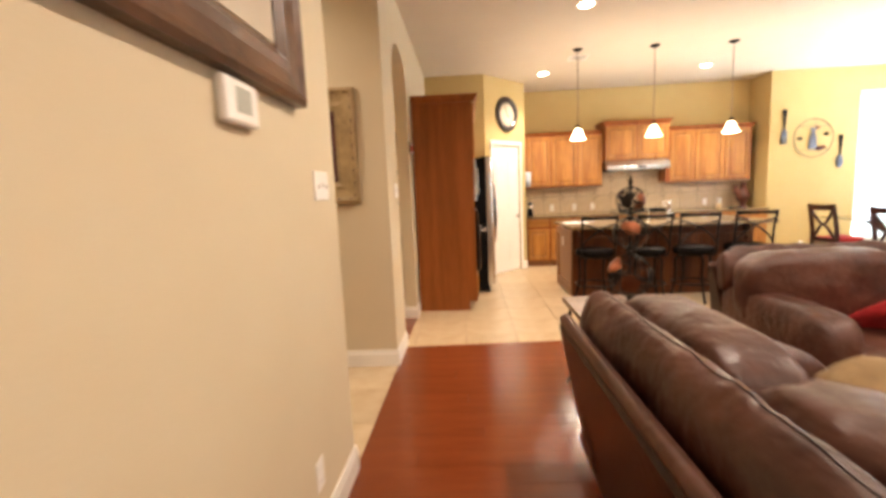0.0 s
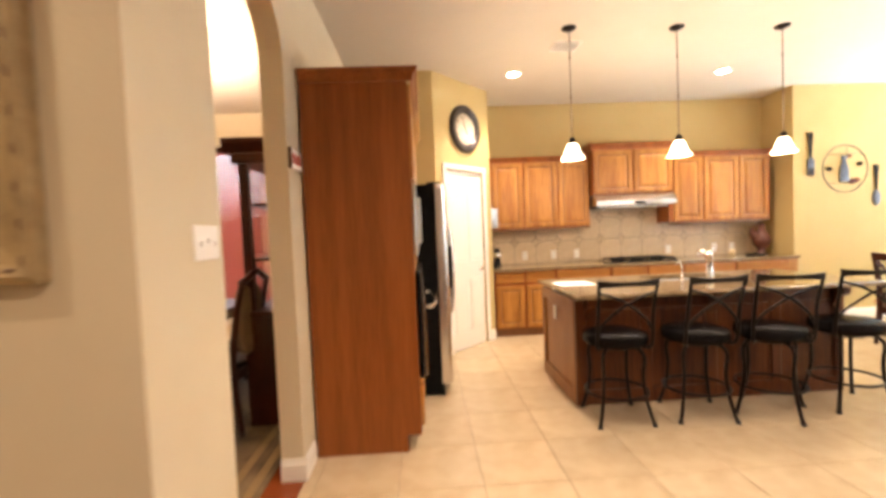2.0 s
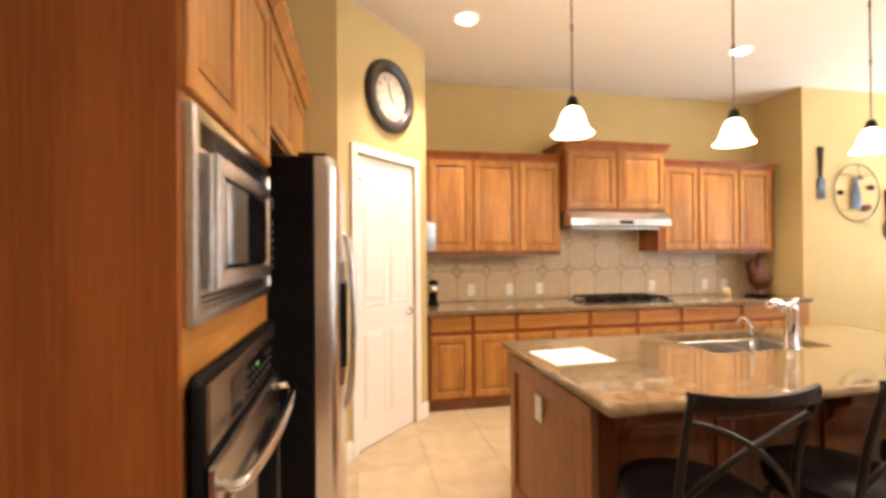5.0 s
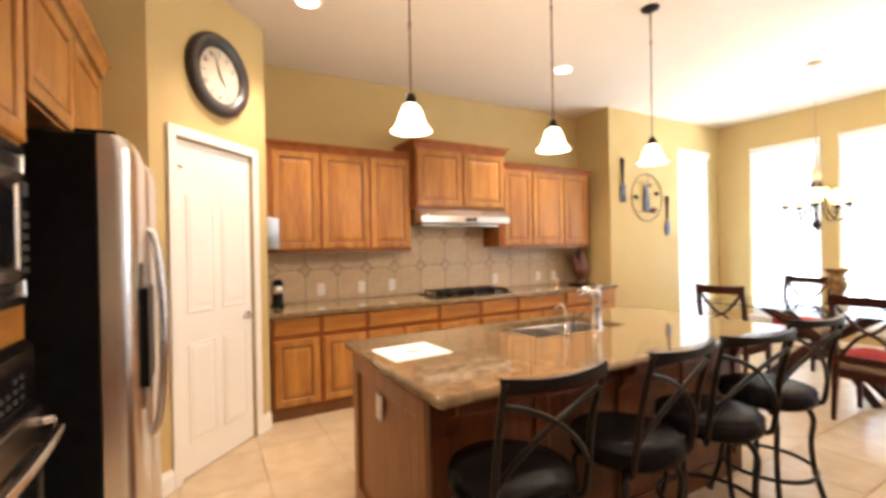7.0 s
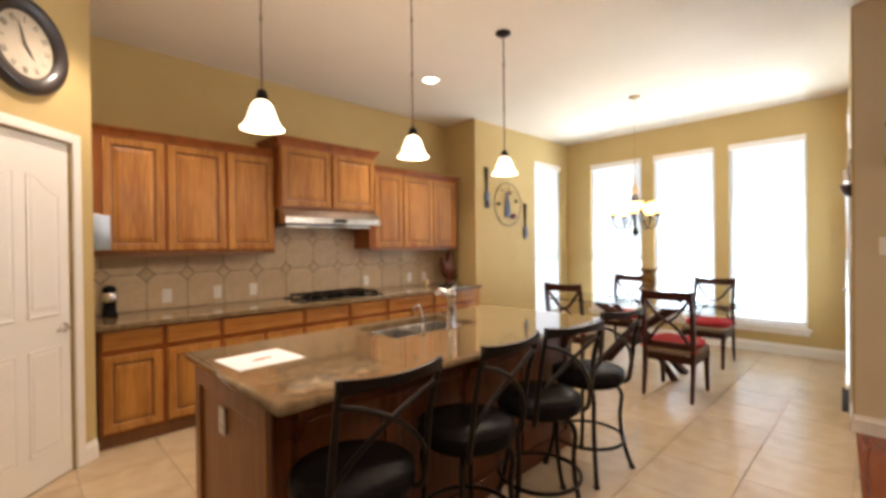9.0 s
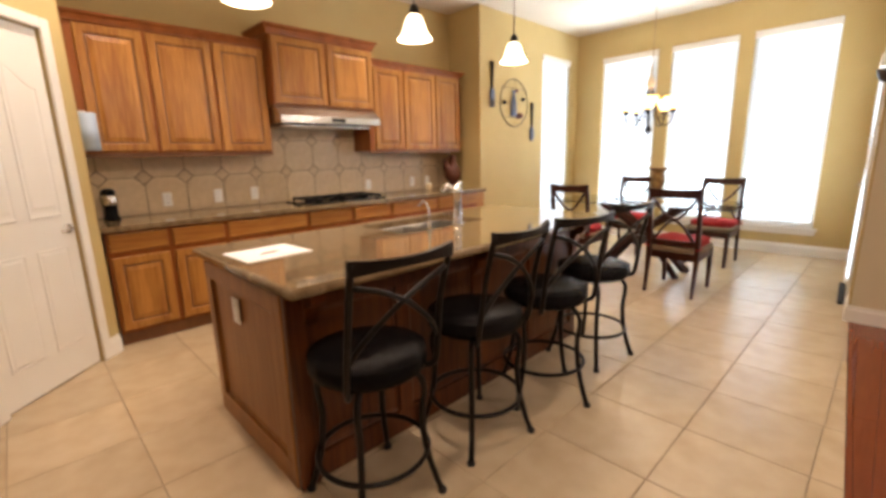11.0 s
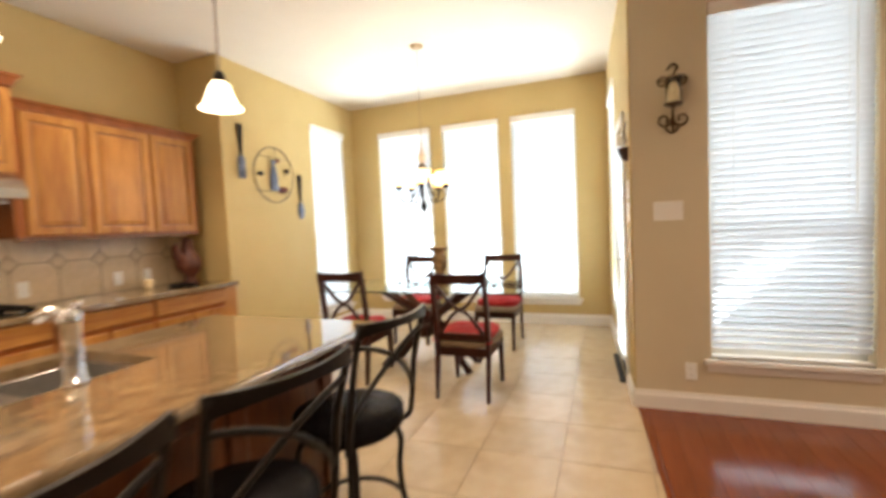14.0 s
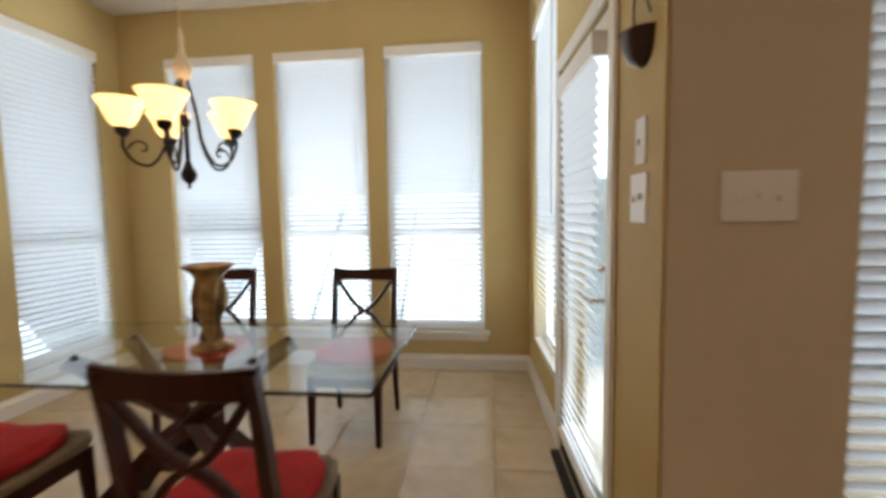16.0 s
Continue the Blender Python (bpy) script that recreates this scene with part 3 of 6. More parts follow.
def pantry_door():
    d = thing("door_1", "white painted closed pantry door with four arched panels", "door", kind="structure")
    d.matrix_world = PANTRY
    block("slab", M_WHITE, d, (0.176, 0.824, 0.014, 0.05, 0.008, 2.032), 0.003)
    for x0, x1, arch in ((0.25, 0.465, 1), (0.535, 0.75, -1)):
        # upper panels climb to the middle in an ogee
        up = []
        for k in range(13):
            t = k / 12
            lift = 0.11 * (3 * t * t - 2 * t ** 3)
            up.append((x0 + (x1 - x0) * t, 1.70 + (lift if arch > 0 else 0.11 - lift)))
        for outline in ([(x0, 0.98), (x1, 0.98)] + up[::-1], [(x0, 0.20), (x1, 0.20), (x1, 0.80), (x0, 0.80)]):
            cx = sum(p[0] for p in outline) / len(outline)
            cz = sum(p[1] for p in outline) / len(outline)
            bm = bmesh.new()
            def inset(k):
                return [(cx + (u - cx) * (1 - k / 0.11), cz + (v - cz) * (1 - k / 0.35)) for u, v in outline]
            rings = [[(u, y, v) for u, v in inset(k)] for k, y in ((0, 0.0135), (0.006, 0.0075), (0.012, 0.0105), (0.022, 0.0105), (0.034, 0.0065))]
            ring_sweep(bm, rings)
            part("panel", bm, M_WHITE, d)
    bm = bmesh.new()
    lathe(bm, [(0.028, 0), (0.028, 0.006), (0.011, 0.01), (0.011, 0.035)], 16)
    rose = part("door_handle", bm, M_STEEL, d, "satin nickel lever handle", True)
    rose.matrix_local = pose(0.775, 0.014, 0.90, 90)
    bm = bmesh.new()
    tube(bm, [(0.775, -0.024, 0.90), (0.74, -0.03, 0.903), (0.68, -0.03, 0.896)], 0.008, 8)
    part("lever", bm, M_STEEL, d, smooth=True)
    bm = bmesh.new()
    tube(bm, [(0.174, 0.008, 1.868), (0.20, -0.004, 1.868), (0.222, 0.004, 1.862)], 0.005, 7)
    part("hinge_stop", bm, M_ROD, d, "small dark hinge pin door stop", True)
    for z in (0.28, 1.02, 1.775):
        block("hinge", M_STEEL, d, (0.167, 0.181, 0.004, 0.016, z, z + 0.09), 0.002)


pantry_door()


def patio_door():
    d = thing("door_2", "white glazed patio door with a blind between its stiles", "door", kind="structure")
    d.matrix_world = SOUTH
    bm = bmesh.new()
    for a, b, c, e in ((0.405, 0.51, 0.02, 2.025), (1.10, 1.205, 0.02, 2.025), (0.51, 1.10, 0.02, 0.20), (0.51, 1.10, 1.89, 2.025)):
        box(bm, a, b, -0.06, -0.015, c, e, bevel=0.003)
    part("door_frame", bm, M_WHITE, d)
    pane = block("pane", M_GLASS, d, (0.51, 1.10, -0.045, -0.039, 0.20, 1.89), 0)
    pane.visible_shadow = False
    block("threshold", M_IRON, d, (0.40, 1.21, -0.14, 0.0, 0.0, 0.018), 0.003)
    bm = bmesh.new()
    tube(bm, [(0.452, 0.0, 0.98), (0.452, 0.045, 0.98), (0.54, 0.05, 0.975)], 0.009, 8)
    lathe(bm, [(0.026, 0), (0.026, 0.02)], 14, (0.452, 0, 1.09))
    part("door_handle", bm, M_STEEL, d, "satin steel lever handle", True)


patio_door()
blind = thing("door_blind", "white slatted blind lowered on the patio door", "blind", group="window blinds")
blind.matrix_world = SOUTH
block("headrail", M_WHITE, blind, (0.50, 1.11, -0.014, 0.045, 1.86, 1.95), 0.004)
bm = bmesh.new()
tc, ts = math.cos(radians(57)), math.sin(radians(57))
ring_sweep(bm, [[(x, 0.012 + p * tc, p * ts + q) for p, q in ((-0.024, 0), (0.024, 0), (0.024, -0.003), (-0.024, -0.003))] for x in (0.515, 1.095)])
first = part("slat", bm, M_SLAT, blind)
first.location = (0, 0.008, 1.84)
for k in range(1, 39):
    o = bpy.data.objects.new("slat", first.data)
    scene.collection.objects.link(o)
    o.parent, o.location = blind, (0, 0.008, 1.84 - 0.043 * k)
block("bottom_rail", M_WHITE, blind, (0.515, 1.095, 0.0, 0.04, 0.165, 0.185), 0.004)


# ---- kitchen cabinets ----
def cabinet_door(parent, x0, x1, z0, z1, y=0.0, mat=M_OAK, name="door", flat=False):
    """A raised panel door or drawer front that faces local -y, its back at y."""
    t, w = 0.02, min(0.058, (z1 - z0) * 0.3, (x1 - x0) * 0.3)
    bm = bmesh.new()
    if flat:
        box(bm, x0, x1, y - t, y, z0, z1, bevel=0.006)
        return part(name, bm, mat, parent)
    ring_sweep(bm, [[(x0 + k, yy, z0 + k), (x1 - k, yy, z0 + k), (x1 - k, yy, z1 - k), (x0 + k, yy, z1 - k)] for k, yy in
                    ((0, y), (0, y - t + 0.006), (0.002, y - t + 0.002), (0.006, y - t), (w - 0.008, y - t), (w - 0.002, y - t + 0.004), (w, y - t + 0.010), (w, y - 0.001))], closed=True)
    leaf = part(name, bm, mat, parent)
    block("groove", M_DARKWOOD, leaf, (x0 + w, x1 - w, y - 0.008, y - 0.002, z0 + w, z1 - w), 0)
    bm = bmesh.new()
    g = 0.012
    def rect(k, yy):
        return [(x0 + w + k, yy, z0 + w + k), (x1 - w - k, yy, z0 + w + k), (x1 - w - k, yy, z1 - w - k), (x0 + w + k, yy, z1 - w - k)]
    ring_sweep(bm, [rect(g, y - 0.008), rect(g, y - 0.011), rect(g + 0.03, y - 0.018)])
    part("panel", bm, mat, leaf)
    return leaf


def crown(parent, x0, x1, y0, y1, z, h=0.075, out=0.045, mat=M_OAK, left=True, right=True):
    """A crown moulding round the front and sides of a cabinet top."""
    prof = [(0, 0), (0.012, 0), (0.016, h * 0.25), (out * 0.6, h * 0.6), (out, h * 0.8), (out, h), (0, h)]
    bm = bmesh.new()
    rings = []
    path = ([((x0, y1), (-1, 0))] if left else []) + [((x0, y0), (-1 if left else 0, -1)), ((x1, y0), (1 if right else 0, -1))] + ([((x1, y1), (1, 0))] if right else [])
    for (px, py), (dx, dy) in path:
        rings.append([(px + dx * u, py + dy * u, z + v) for u, v in prof])
    ring_sweep(bm, rings)
    part("crown", bm, mat, parent)


def base_unit(x0, x1, doors, drawers=1):
    c = thing("base_cabinet", "honey stained wooden base cabinet with a drawer under stone worktop", "cabinet", (x0, 7.79, 0), group="base cabinets")
    w = x1 - x0
    bm = bmesh.new()
    box(bm, 0, w, 0, 0.59, 0.09, 0.822, bevel=0.002)
    # Darker than the fronts, standing in for shadow between drawers and doors.
    part("body", bm, M_SIDE_GAP, c)
    block("toe_kick", M_DARKWOOD, c, (0.0, w, 0.02, 0.59, 0.0, 0.088), 0)
    for k in range(drawers):
        a, b = w * k / drawers, w * (k + 1) / drawers
        cabinet_door(c, a + 0.018, b - 0.018, 0.682, 0.806, mat=M_OAK_H, name="drawer", flat=True)
    for k in range(doors):
        a, b = w * k / doors, w * (k + 1) / doors
        cabinet_door(c, a + 0.018, b - 0.018, 0.112, 0.640)


for a, b, n in ((1.285, 1.67, 1), (1.67, 2.065, 1), (2.065, 2.77, 2), (2.77, 3.25, 1), (3.25, 3.72, 1), (3.72, 4.40, 2), (4.40, 5.10, 2)):
    base_unit(a, b, n)
filler = thing("base_cabinet_filler", "honey stained wooden filler strip beside the end wall", "cabinet", (5.10, 7.79, 0))
block("strip", M_OAK, filler, (0, 0.137, 0, 0.59, 0.0, 0.822), 0.002)


def wall_unit(x0, x1, edges, z0, z1, front, back=8.383, crown_h=0.075, left=True, right=True):
    c = thing("wall_cabinet", "honey stained wooden wall cabinet with raised panel doors", "cabinet", (x0, front, 0), group="wall cabinets")
    w, d = x1 - x0, back - front
    bm = bmesh.new()
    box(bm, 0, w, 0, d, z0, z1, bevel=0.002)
    # Dark body colour supplies the shade seen between the doors.
    part("body", bm, M_SIDE_GAP, c)
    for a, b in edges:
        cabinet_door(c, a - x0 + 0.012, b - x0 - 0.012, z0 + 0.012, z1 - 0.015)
    crown(c, 0, w, 0, d, z1, crown_h, left=left, right=right, mat=M_SIDE_GAP)
    block("light_rail", M_DARKWOOD, c, (0, w, 0.002, 0.02, z0 - 0.028, z0), 0.002)


wall_unit(1.285, 2.63, [(1.335, 1.75), (1.75, 2.205), (2.205, 2.628)], 1.352, 2.222, 8.06, crown_h=0.06, left=False, right=False)
wall_unit(2.635, 3.695, [(2.635, 3.165), (3.165, 3.695)], 1.755, 2.33, 7.955)
wall_unit(3.70, 5.10, [(3.755, 4.17), (4.17, 4.66), (4.66, 5.07)], 1.352, 2.222, 8.06, crown_h=0.06, left=False)

CT = 0.862
w = thing("worktop", "polished brown granite worktop along the back wall", "worktop")
bm = bmesh.new()
box(bm, 1.267, 5.235, 7.745, 8.383, 0.823, CT, bevel=0.006)
part("slab", bm, M_GRANITE, w)

hood = thing("range_hood", "stainless steel under-cabinet range hood", "hood", (2.64, 7.955, 0))
bm = bmesh.new()
prism(bm, [(0.42, 1.735), (-0.02, 1.735), (-0.10, 1.66), (-0.10, 1.60), (0.42, 1.585)], 0.0, 1.05, "x")
part("canopy", bm, M_STEEL_H, hood)
block("switch_panel", M_BLACK, hood, (0.50, 0.64, -0.103, -0.098, 1.615, 1.645), 0.001)
block("filter", M_STEEL, hood, (0.06, 0.99, 0.0, 0.38, 1.572, 1.584), 0.001)
block("duct_cover", M_OAK, hood, (0.0, 1.05, 0.02, 0.42, 1.737, 1.754), 0)

cook = thing("cooktop", "black gas cooktop with iron grates set in the worktop", "cooktop", (2.83, 7.87, CT))
block("glass_plate", M_BLACKGLASS, cook, (0, 0.90, 0, 0.46, 0.0, 0.012), 0.004)
for k in range(3):
    bm = bmesh.new()
    x = 0.05 + 0.27 * k
    for yy in (0.05, 0.23, 0.41):
        box(bm, x, x + 0.25, yy - 0.008, yy + 0.008, 0.032, 0.046, bevel=0.002)
    for xx in (x + 0.008, x + 0.125, x + 0.242):
        box(bm, xx - 0.008, xx + 0.008, 0.042, 0.418, 0.034, 0.048, bevel=0.002)
    for xx in (x + 0.008, x + 0.242):
        for yy in (0.05, 0.41):
            box(bm, xx - 0.007, xx + 0.007, yy - 0.007, yy + 0.007, 0.012, 0.034)
    part("grate", bm, M_BLACK, cook)
    for yy in (0.14, 0.32):
        bm = bmesh.new()
        lathe(bm, [(0.042, 0.012), (0.042, 0.022), (0.03, 0.026), (0.0005, 0.028)], 18, (x + 0.125, yy, 0))
        part("burner", bm, M_BLACK, cook, smooth=True)
for k in range(5):
    bm = bmesh.new()
    lathe(bm, [(0.016, 0.012), (0.014, 0.034), (0.0005, 0.035)], 14, (0.868, 0.07 + 0.08 * k, 0))
    part("knob", bm, M_BLACK, cook, smooth=True)

# tall oven cabinet, facing the aisle
tall = thing("oven_cabinet", "tall reddish brown wooden oven cabinet with upper doors", "cabinet", (0.357, 5.047, 0), 90)
H, D, W = 2.275, 0.645, 0.828
bm = bmesh.new()
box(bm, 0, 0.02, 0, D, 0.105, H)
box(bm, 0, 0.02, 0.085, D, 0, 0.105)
part("side_panel", bm, M_SIDE_GAP, tall, "reddish brown finished end panel")
block("side_panel", M_OAK, tall, (W - 0.02, W, 0, D, 0, H), 0.001)
block("top", M_OAK, tall, (0.02, W - 0.02, 0, D, H - 0.02, H), 0)
block("back", M_OAK, tall, (0.02, W - 0.02, D - 0.01, D, 0, H - 0.02), 0)
block("toe_kick", M_DARKWOOD, tall, (0.02, W - 0.02, 0.085, 0.10, 0, 0.105), 0)
for a, b, c, d in ((0.02, 0.075, 0.105, H - 0.02), (W - 0.075, W - 0.02, 0.105, H - 0.02), (0.075, W - 0.075, 1.115, 1.235), (0.075, W - 0.075, 1.665, 1.70),
                   (0.075, W - 0.075, 0.105, 0.13), (0.075, W - 0.075, 0.40, 0.44)):
    block("face_frame", M_OAK if d - c > 0.5 else M_OAK_H, tall, (a, b, 0, 0.02, c, d), 0.001)
for a, b in ((0.004, 0.398), (0.406, 0.810)):
    cabinet_door(tall, a, b, 1.685, 2.255)
cabinet_door(tall, 0.06, W - 0.06, 0.135, 0.395, mat=M_OAK_H, name="drawer")
crown(tall, 0, W, -0.02, D, H, right=False, mat=M_SIDE_GAP)

over = thing("fridge_cabinet", "honey stained wooden cabinet over the refrigerator", "cabinet", (0.357, 5.877, 0), 90)
block("body", M_OAK, over, (0, 1.13, 0, D, 1.84, H), 0.002)
for a, b in ((0.012, 0.56), (0.57, 1.118)):
    cabinet_door(over, a, b, 1.85, 2.255)
crown(over, 0, 1.13, -0.02, D, H, left=False, right=False)
block("end_panel", M_OAK, over, (1.105, 1.13, 0, D, 0, 1.838), 0.001)

mw = thing("microwave", "built-in stainless steel microwave with dark glass door", "microwave", (0.357, 5.035, 0), 90)
bm = bmesh.new()
ring_sweep(bm, [[(0.034 + k, yy, 1.222 + k), (0.79 - k, yy, 1.222 + k), (0.79 - k, yy, 1.664 - k), (0.034 + k, yy, 1.664 - k)] for k, yy in
                ((0, -0.001), (0, -0.020), (0.004, -0.026), (0.022, -0.026), (0.028, -0.021), (0.028, -0.001))], closed=True)
part("trim_frame", bm, M_STEEL_H, mw, "bevelled brushed steel surround")
block("face_plate", M_STEEL_H, mw, (0.062, 0.762, -0.014, -0.001, 1.25, 1.636), 0.002)
block("housing", M_BLACK, mw, (0.075, 0.765, 0.0, 0.45, 1.245, 1.66), 0)
for k in range(5):
    for q in range(6):
        block("vent_slot", M_BLACK, mw, (0.078 + 0.113 * q, 0.183 + 0.113 * q, -0.0165, -0.0145, 1.590 + 0.0092 * k, 1.595 + 0.0092 * k), 0)
for z in (1.262, 1.274):
    block("lower_groove", M_BLACK, mw, (0.064, 0.76, -0.0165, -0.0145, z, z + 0.003), 0)
bm = bmesh.new()
ring_sweep(bm, [[(0.098 + k, yy, 1.290 + k), (0.66 - k, yy, 1.290 + k), (0.66 - k, yy, 1.578 - k), (0.098 + k, yy, 1.578 - k)] for k, yy in
                ((0, -0.015), (0, -0.046), (0.004, -0.051), (0.030, -0.051), (0.040, -0.046), (0.040, -0.015))], closed=True)
door = part("door", bm, M_STEEL_H, mw, "steel door frame with bevelled opening")
bm = bmesh.new()
ring_sweep(bm, [[(0.137 + k, y, 1.329 + k), (0.621 - k, y, 1.329 + k), (0.621 - k, y, 1.539 - k), (0.137 + k, y, 1.539 - k)] for k, y in ((0, -0.026), (0, -0.040), (0.012, -0.045), (0.016, -0.045))])
part("glass", bm, M_BLACKGLASS, door, "dark reflecting glass with bevelled rim")
block("control_panel", M_BLACKGLASS, mw, (0.668, 0.735, -0.044, -0.015, 1.292, 1.580), 0.005)
for r in range(6):
    for q in range(2):
        block("button", M_KEY, mw, (0.680 + 0.023 * q, 0.697 + 0.023 * q, -0.0455, -0.0442, 1.312 + 0.03 * r, 1.328 + 0.03 * r), 0)
block("display", M_KEY, mw, (0.680, 0.722, -0.0455, -0.0442, 1.52, 1.556), 0)

ov = thing("wall_oven", "built-in stainless wall oven with black control panel", "oven", (0.357, 5.035, 0), 90)
block("housing", M_BLACK, ov, (0.06, 0.76, 0.0, 0.55, 0.445, 1.11), 0)
bm = bmesh.new()
box(bm, 0.030, 0.795, -0.034, -0.001, 0.44, 1.124, bevel=0.024, segments=4)
part("trim_frame", bm, M_BLACK, ov, "black enamel surround with rounded corners", True)
block("control_panel", M_STEEL_DK, ov, (0.055, 0.765, -0.041, -0.033, 0.962, 1.105), 0.006)
block("display", M_BLACKGLASS, ov, (0.215, 0.735, -0.0432, -0.0405, 0.975, 1.072), 0.001)
block("clock_digits", M_GREENLED, ov, (0.455, 0.482, -0.0446, -0.0436, 1.038, 1.048), 0)
for r in range(3):
    for k in range(8):
        if 3 < k < 6 and r == 2:
            continue
        block("button", M_KEY, ov, (0.31 + 0.047 * k, 0.332 + 0.047 * k, -0.0446, -0.0436, 0.985 + 0.026 * r, 0.997 + 0.026 * r), 0)
door = block("door", M_STEEL_DK, ov, (0.045, 0.775, -0.055, -0.033, 0.46, 0.945), 0.010)
block("glass", M_BLACKGLASS, door, (0.10, 0.72, -0.058, -0.0545, 0.485, 0.845), 0.010, "dark oven window")
bm = bmesh.new()
tube(bm, spline([(0.075, -0.054, 0.893), (0.08, -0.098, 0.893), (0.26, -0.122, 0.893), (0.56, -0.122, 0.893), (0.74, -0.098, 0.893), (0.745, -0.054, 0.893)], 6), 0.0125, 12)
part("handle", bm, M_CHROME, ov, "polished bar handle", True)

fr = thing("refrigerator", "stainless steel side-by-side refrigerator with black sides", "refrigerator", (0.522, 5.93, 0), 90)
block("body", M_BLACK, fr, (0, 0.91, 0.0, 0.78, 0.02, 1.748), 0.006, "black textured sides")
block("base_grille", M_BLACK, fr, (0.02, 0.89, -0.02, -0.001, 0.0, 0.09), 0.003)
for a, b in ((0.004, 0.43), (0.438, 0.906)):
    bm = bmesh.new()
    mid, half = (a + b) / 2, (b - a) / 2
    outline = [(a, -0.004)] + [(mid + half * math.copysign(abs(math.cos(q)) ** 0.55, math.cos(q)), -0.035 - 0.070 * math.sin(q) ** 0.7) for q in [math.pi * (1 - n / 28) for n in range(1, 28)]] + [(b, -0.004)]
    rings = [[(mid + (u - mid) * kx, v * ky, z) for u, v in outline] for z, kx, ky in ((0.10, 1, 1), (1.66, 1, 1), (1.71, 0.998, 0.97), (1.74, 0.99, 0.88), (1.752, 0.975, 0.74))]
    ring_sweep(bm, rings)
    leaf = part("door", bm, M_STEEL, fr, "brushed stainless door")
    x = b - 0.035 if a < 0.2 else a + 0.035
    bm = bmesh.new()
    tube(bm, spline([(x, -0.080, 0.60), (x, -0.128, 0.66), (x, -0.150, 1.02), (x, -0.128, 1.40), (x, -0.080, 1.46)], 8), 0.016, 12)
    part("handle", bm, M_STEEL, leaf, "curved steel handle", True)
    if a < 0.2:
        block("dispenser", M_STEEL_DK, leaf, (0.105, 0.345, -0.114, -0.07, 0.80, 1.325), 0.008, "grey steel dispenser surround")
        block("recess", M_BLACK, leaf, (0.100, 0.325, -0.124, -0.07, 0.88, 1.235), 0.005, "black dispenser recess")
for x in (0.03, 0.83):
    block("hinge_cover", M_BLACK, fr, (x, x + 0.05, -0.05, 0.06, 1.750, 1.768), 0.004)

# ---- island ----
isl = thing("island", "brown wooden kitchen island with framed end panel", "island", (1.527, 5.585, 0))
IW, IDP = 2.10, 0.85
bm = bmesh.new()
box(bm, 0.012, IW - 0.012, 0.012, IDP - 0.01, 0.0, 0.65)
for a, b, c, d in ((0.012, IW - 0.012, 0.012, 0.03), (0.012, IW - 0.012, IDP - 0.028, IDP - 0.01), (0.012, 0.03, 0.03, IDP - 0.028), (IW - 0.03, IW - 0.012, 0.03, IDP - 0.028)):
    box(bm, a, b, c, d, 0.65, 0.80)
part("body", bm, M_ISLAND_SHADED, isl)
def framed_panel(parent, m, w, z0, z1, mat, cols=1, sw=0.07):
    bm = bmesh.new()
    for a, b, c, d in ((0, w, z0, z0 + 0.11), (0, w, z1 - 0.08, z1)):
        box(bm, a, b, -0.012, 0.011, c, d, bevel=0.003)
    for k in range(cols + 1):
        x = (w - sw) * k / cols
        box(bm, x, x + sw, -0.012, 0.011, z0 + 0.11, z1 - 0.08, bevel=0.003)
    fr_ = part("panel_frame", bm, mat, parent)
    fr_.matrix_local = m
    for k in range(cols):
        x0 = (w - sw) * k / cols + sw
        x1 = (w - sw) * (k + 1) / cols
        bm = bmesh.new()
        ring_sweep(bm, [[(x0 + e, yy, z0 + 0.11 + e), (x1 - e, yy, z0 + 0.11 + e), (x1 - e, yy, z1 - 0.08 - e), (x0 + e, yy, z1 - 0.08 - e)] for e, yy in ((0.004, 0.011), (0.004, 0.004), (0.012, 0.001), (0.02, 0.006))])
        pn = part("panel", bm, mat, fr_)
# Lighter wood on this end; the front's shade is in its colour.
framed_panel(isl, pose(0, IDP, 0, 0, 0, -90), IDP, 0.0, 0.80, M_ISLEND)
framed_panel(isl, pose(0, 0, 0), IW, 0.0, 0.80, M_ISLAND_SHADED, cols=4)
framed_panel(isl, pose(IW, 0, 0, 0, 0, 90), IDP, 0.0, 0.80, M_ISLAND_SHADED)
block("pilaster", M_ISLAND_SHADED, isl, (-0.006, 0.075, -0.03, 0.075, 0.0, 0.80), 0.006)
for a, b, c, d in ((0.0, IW, -0.02, 0.06), (0.0, IW, IDP - 0.03, IDP), (0.0, 0.08, 0.061, IDP - 0.031), (IW - 0.08, IW, 0.061, IDP - 0.031)):
    block("rail", M_ISLAND_SHADED, isl, (a, b, c, d, 0.801, 0.822), 0.003)
for x in (0.06, 1.02, IW - 0.10):
    bm = bmesh.new()
    prism(bm, [(-0.012, 0.818), (-0.11, 0.818), (-0.11, 0.775), (-0.09, 0.755), (-0.055, 0.745), (-0.04, 0.70), (-0.012, 0.66)], x, x + 0.06, "x")
    part("corbel", bm, M_ISLAND_SHADED, isl)
top = thing("island_worktop", "polished brown granite island worktop with bar overhang", "worktop", (1.497, 5.425, 0))
bm = bmesh.new()
SX0, SX1, SY0, SY1 = 0.90, 1.60, 0.53, 0.95
TW, TD = 2.30, 1.04
for a, b, c, d in ((0, TW, 0, SY0), (0, TW, SY1, TD), (0, SX0, SY0, SY1), (SX1, TW, SY0, SY1)):
    box(bm, a, b, c, d, 0.823, CT)
bmesh.ops.remove_doubles(bm, verts=bm.verts, dist=1e-5)
part("slab", bm, M_GRANITE, top)
bm = bmesh.new()
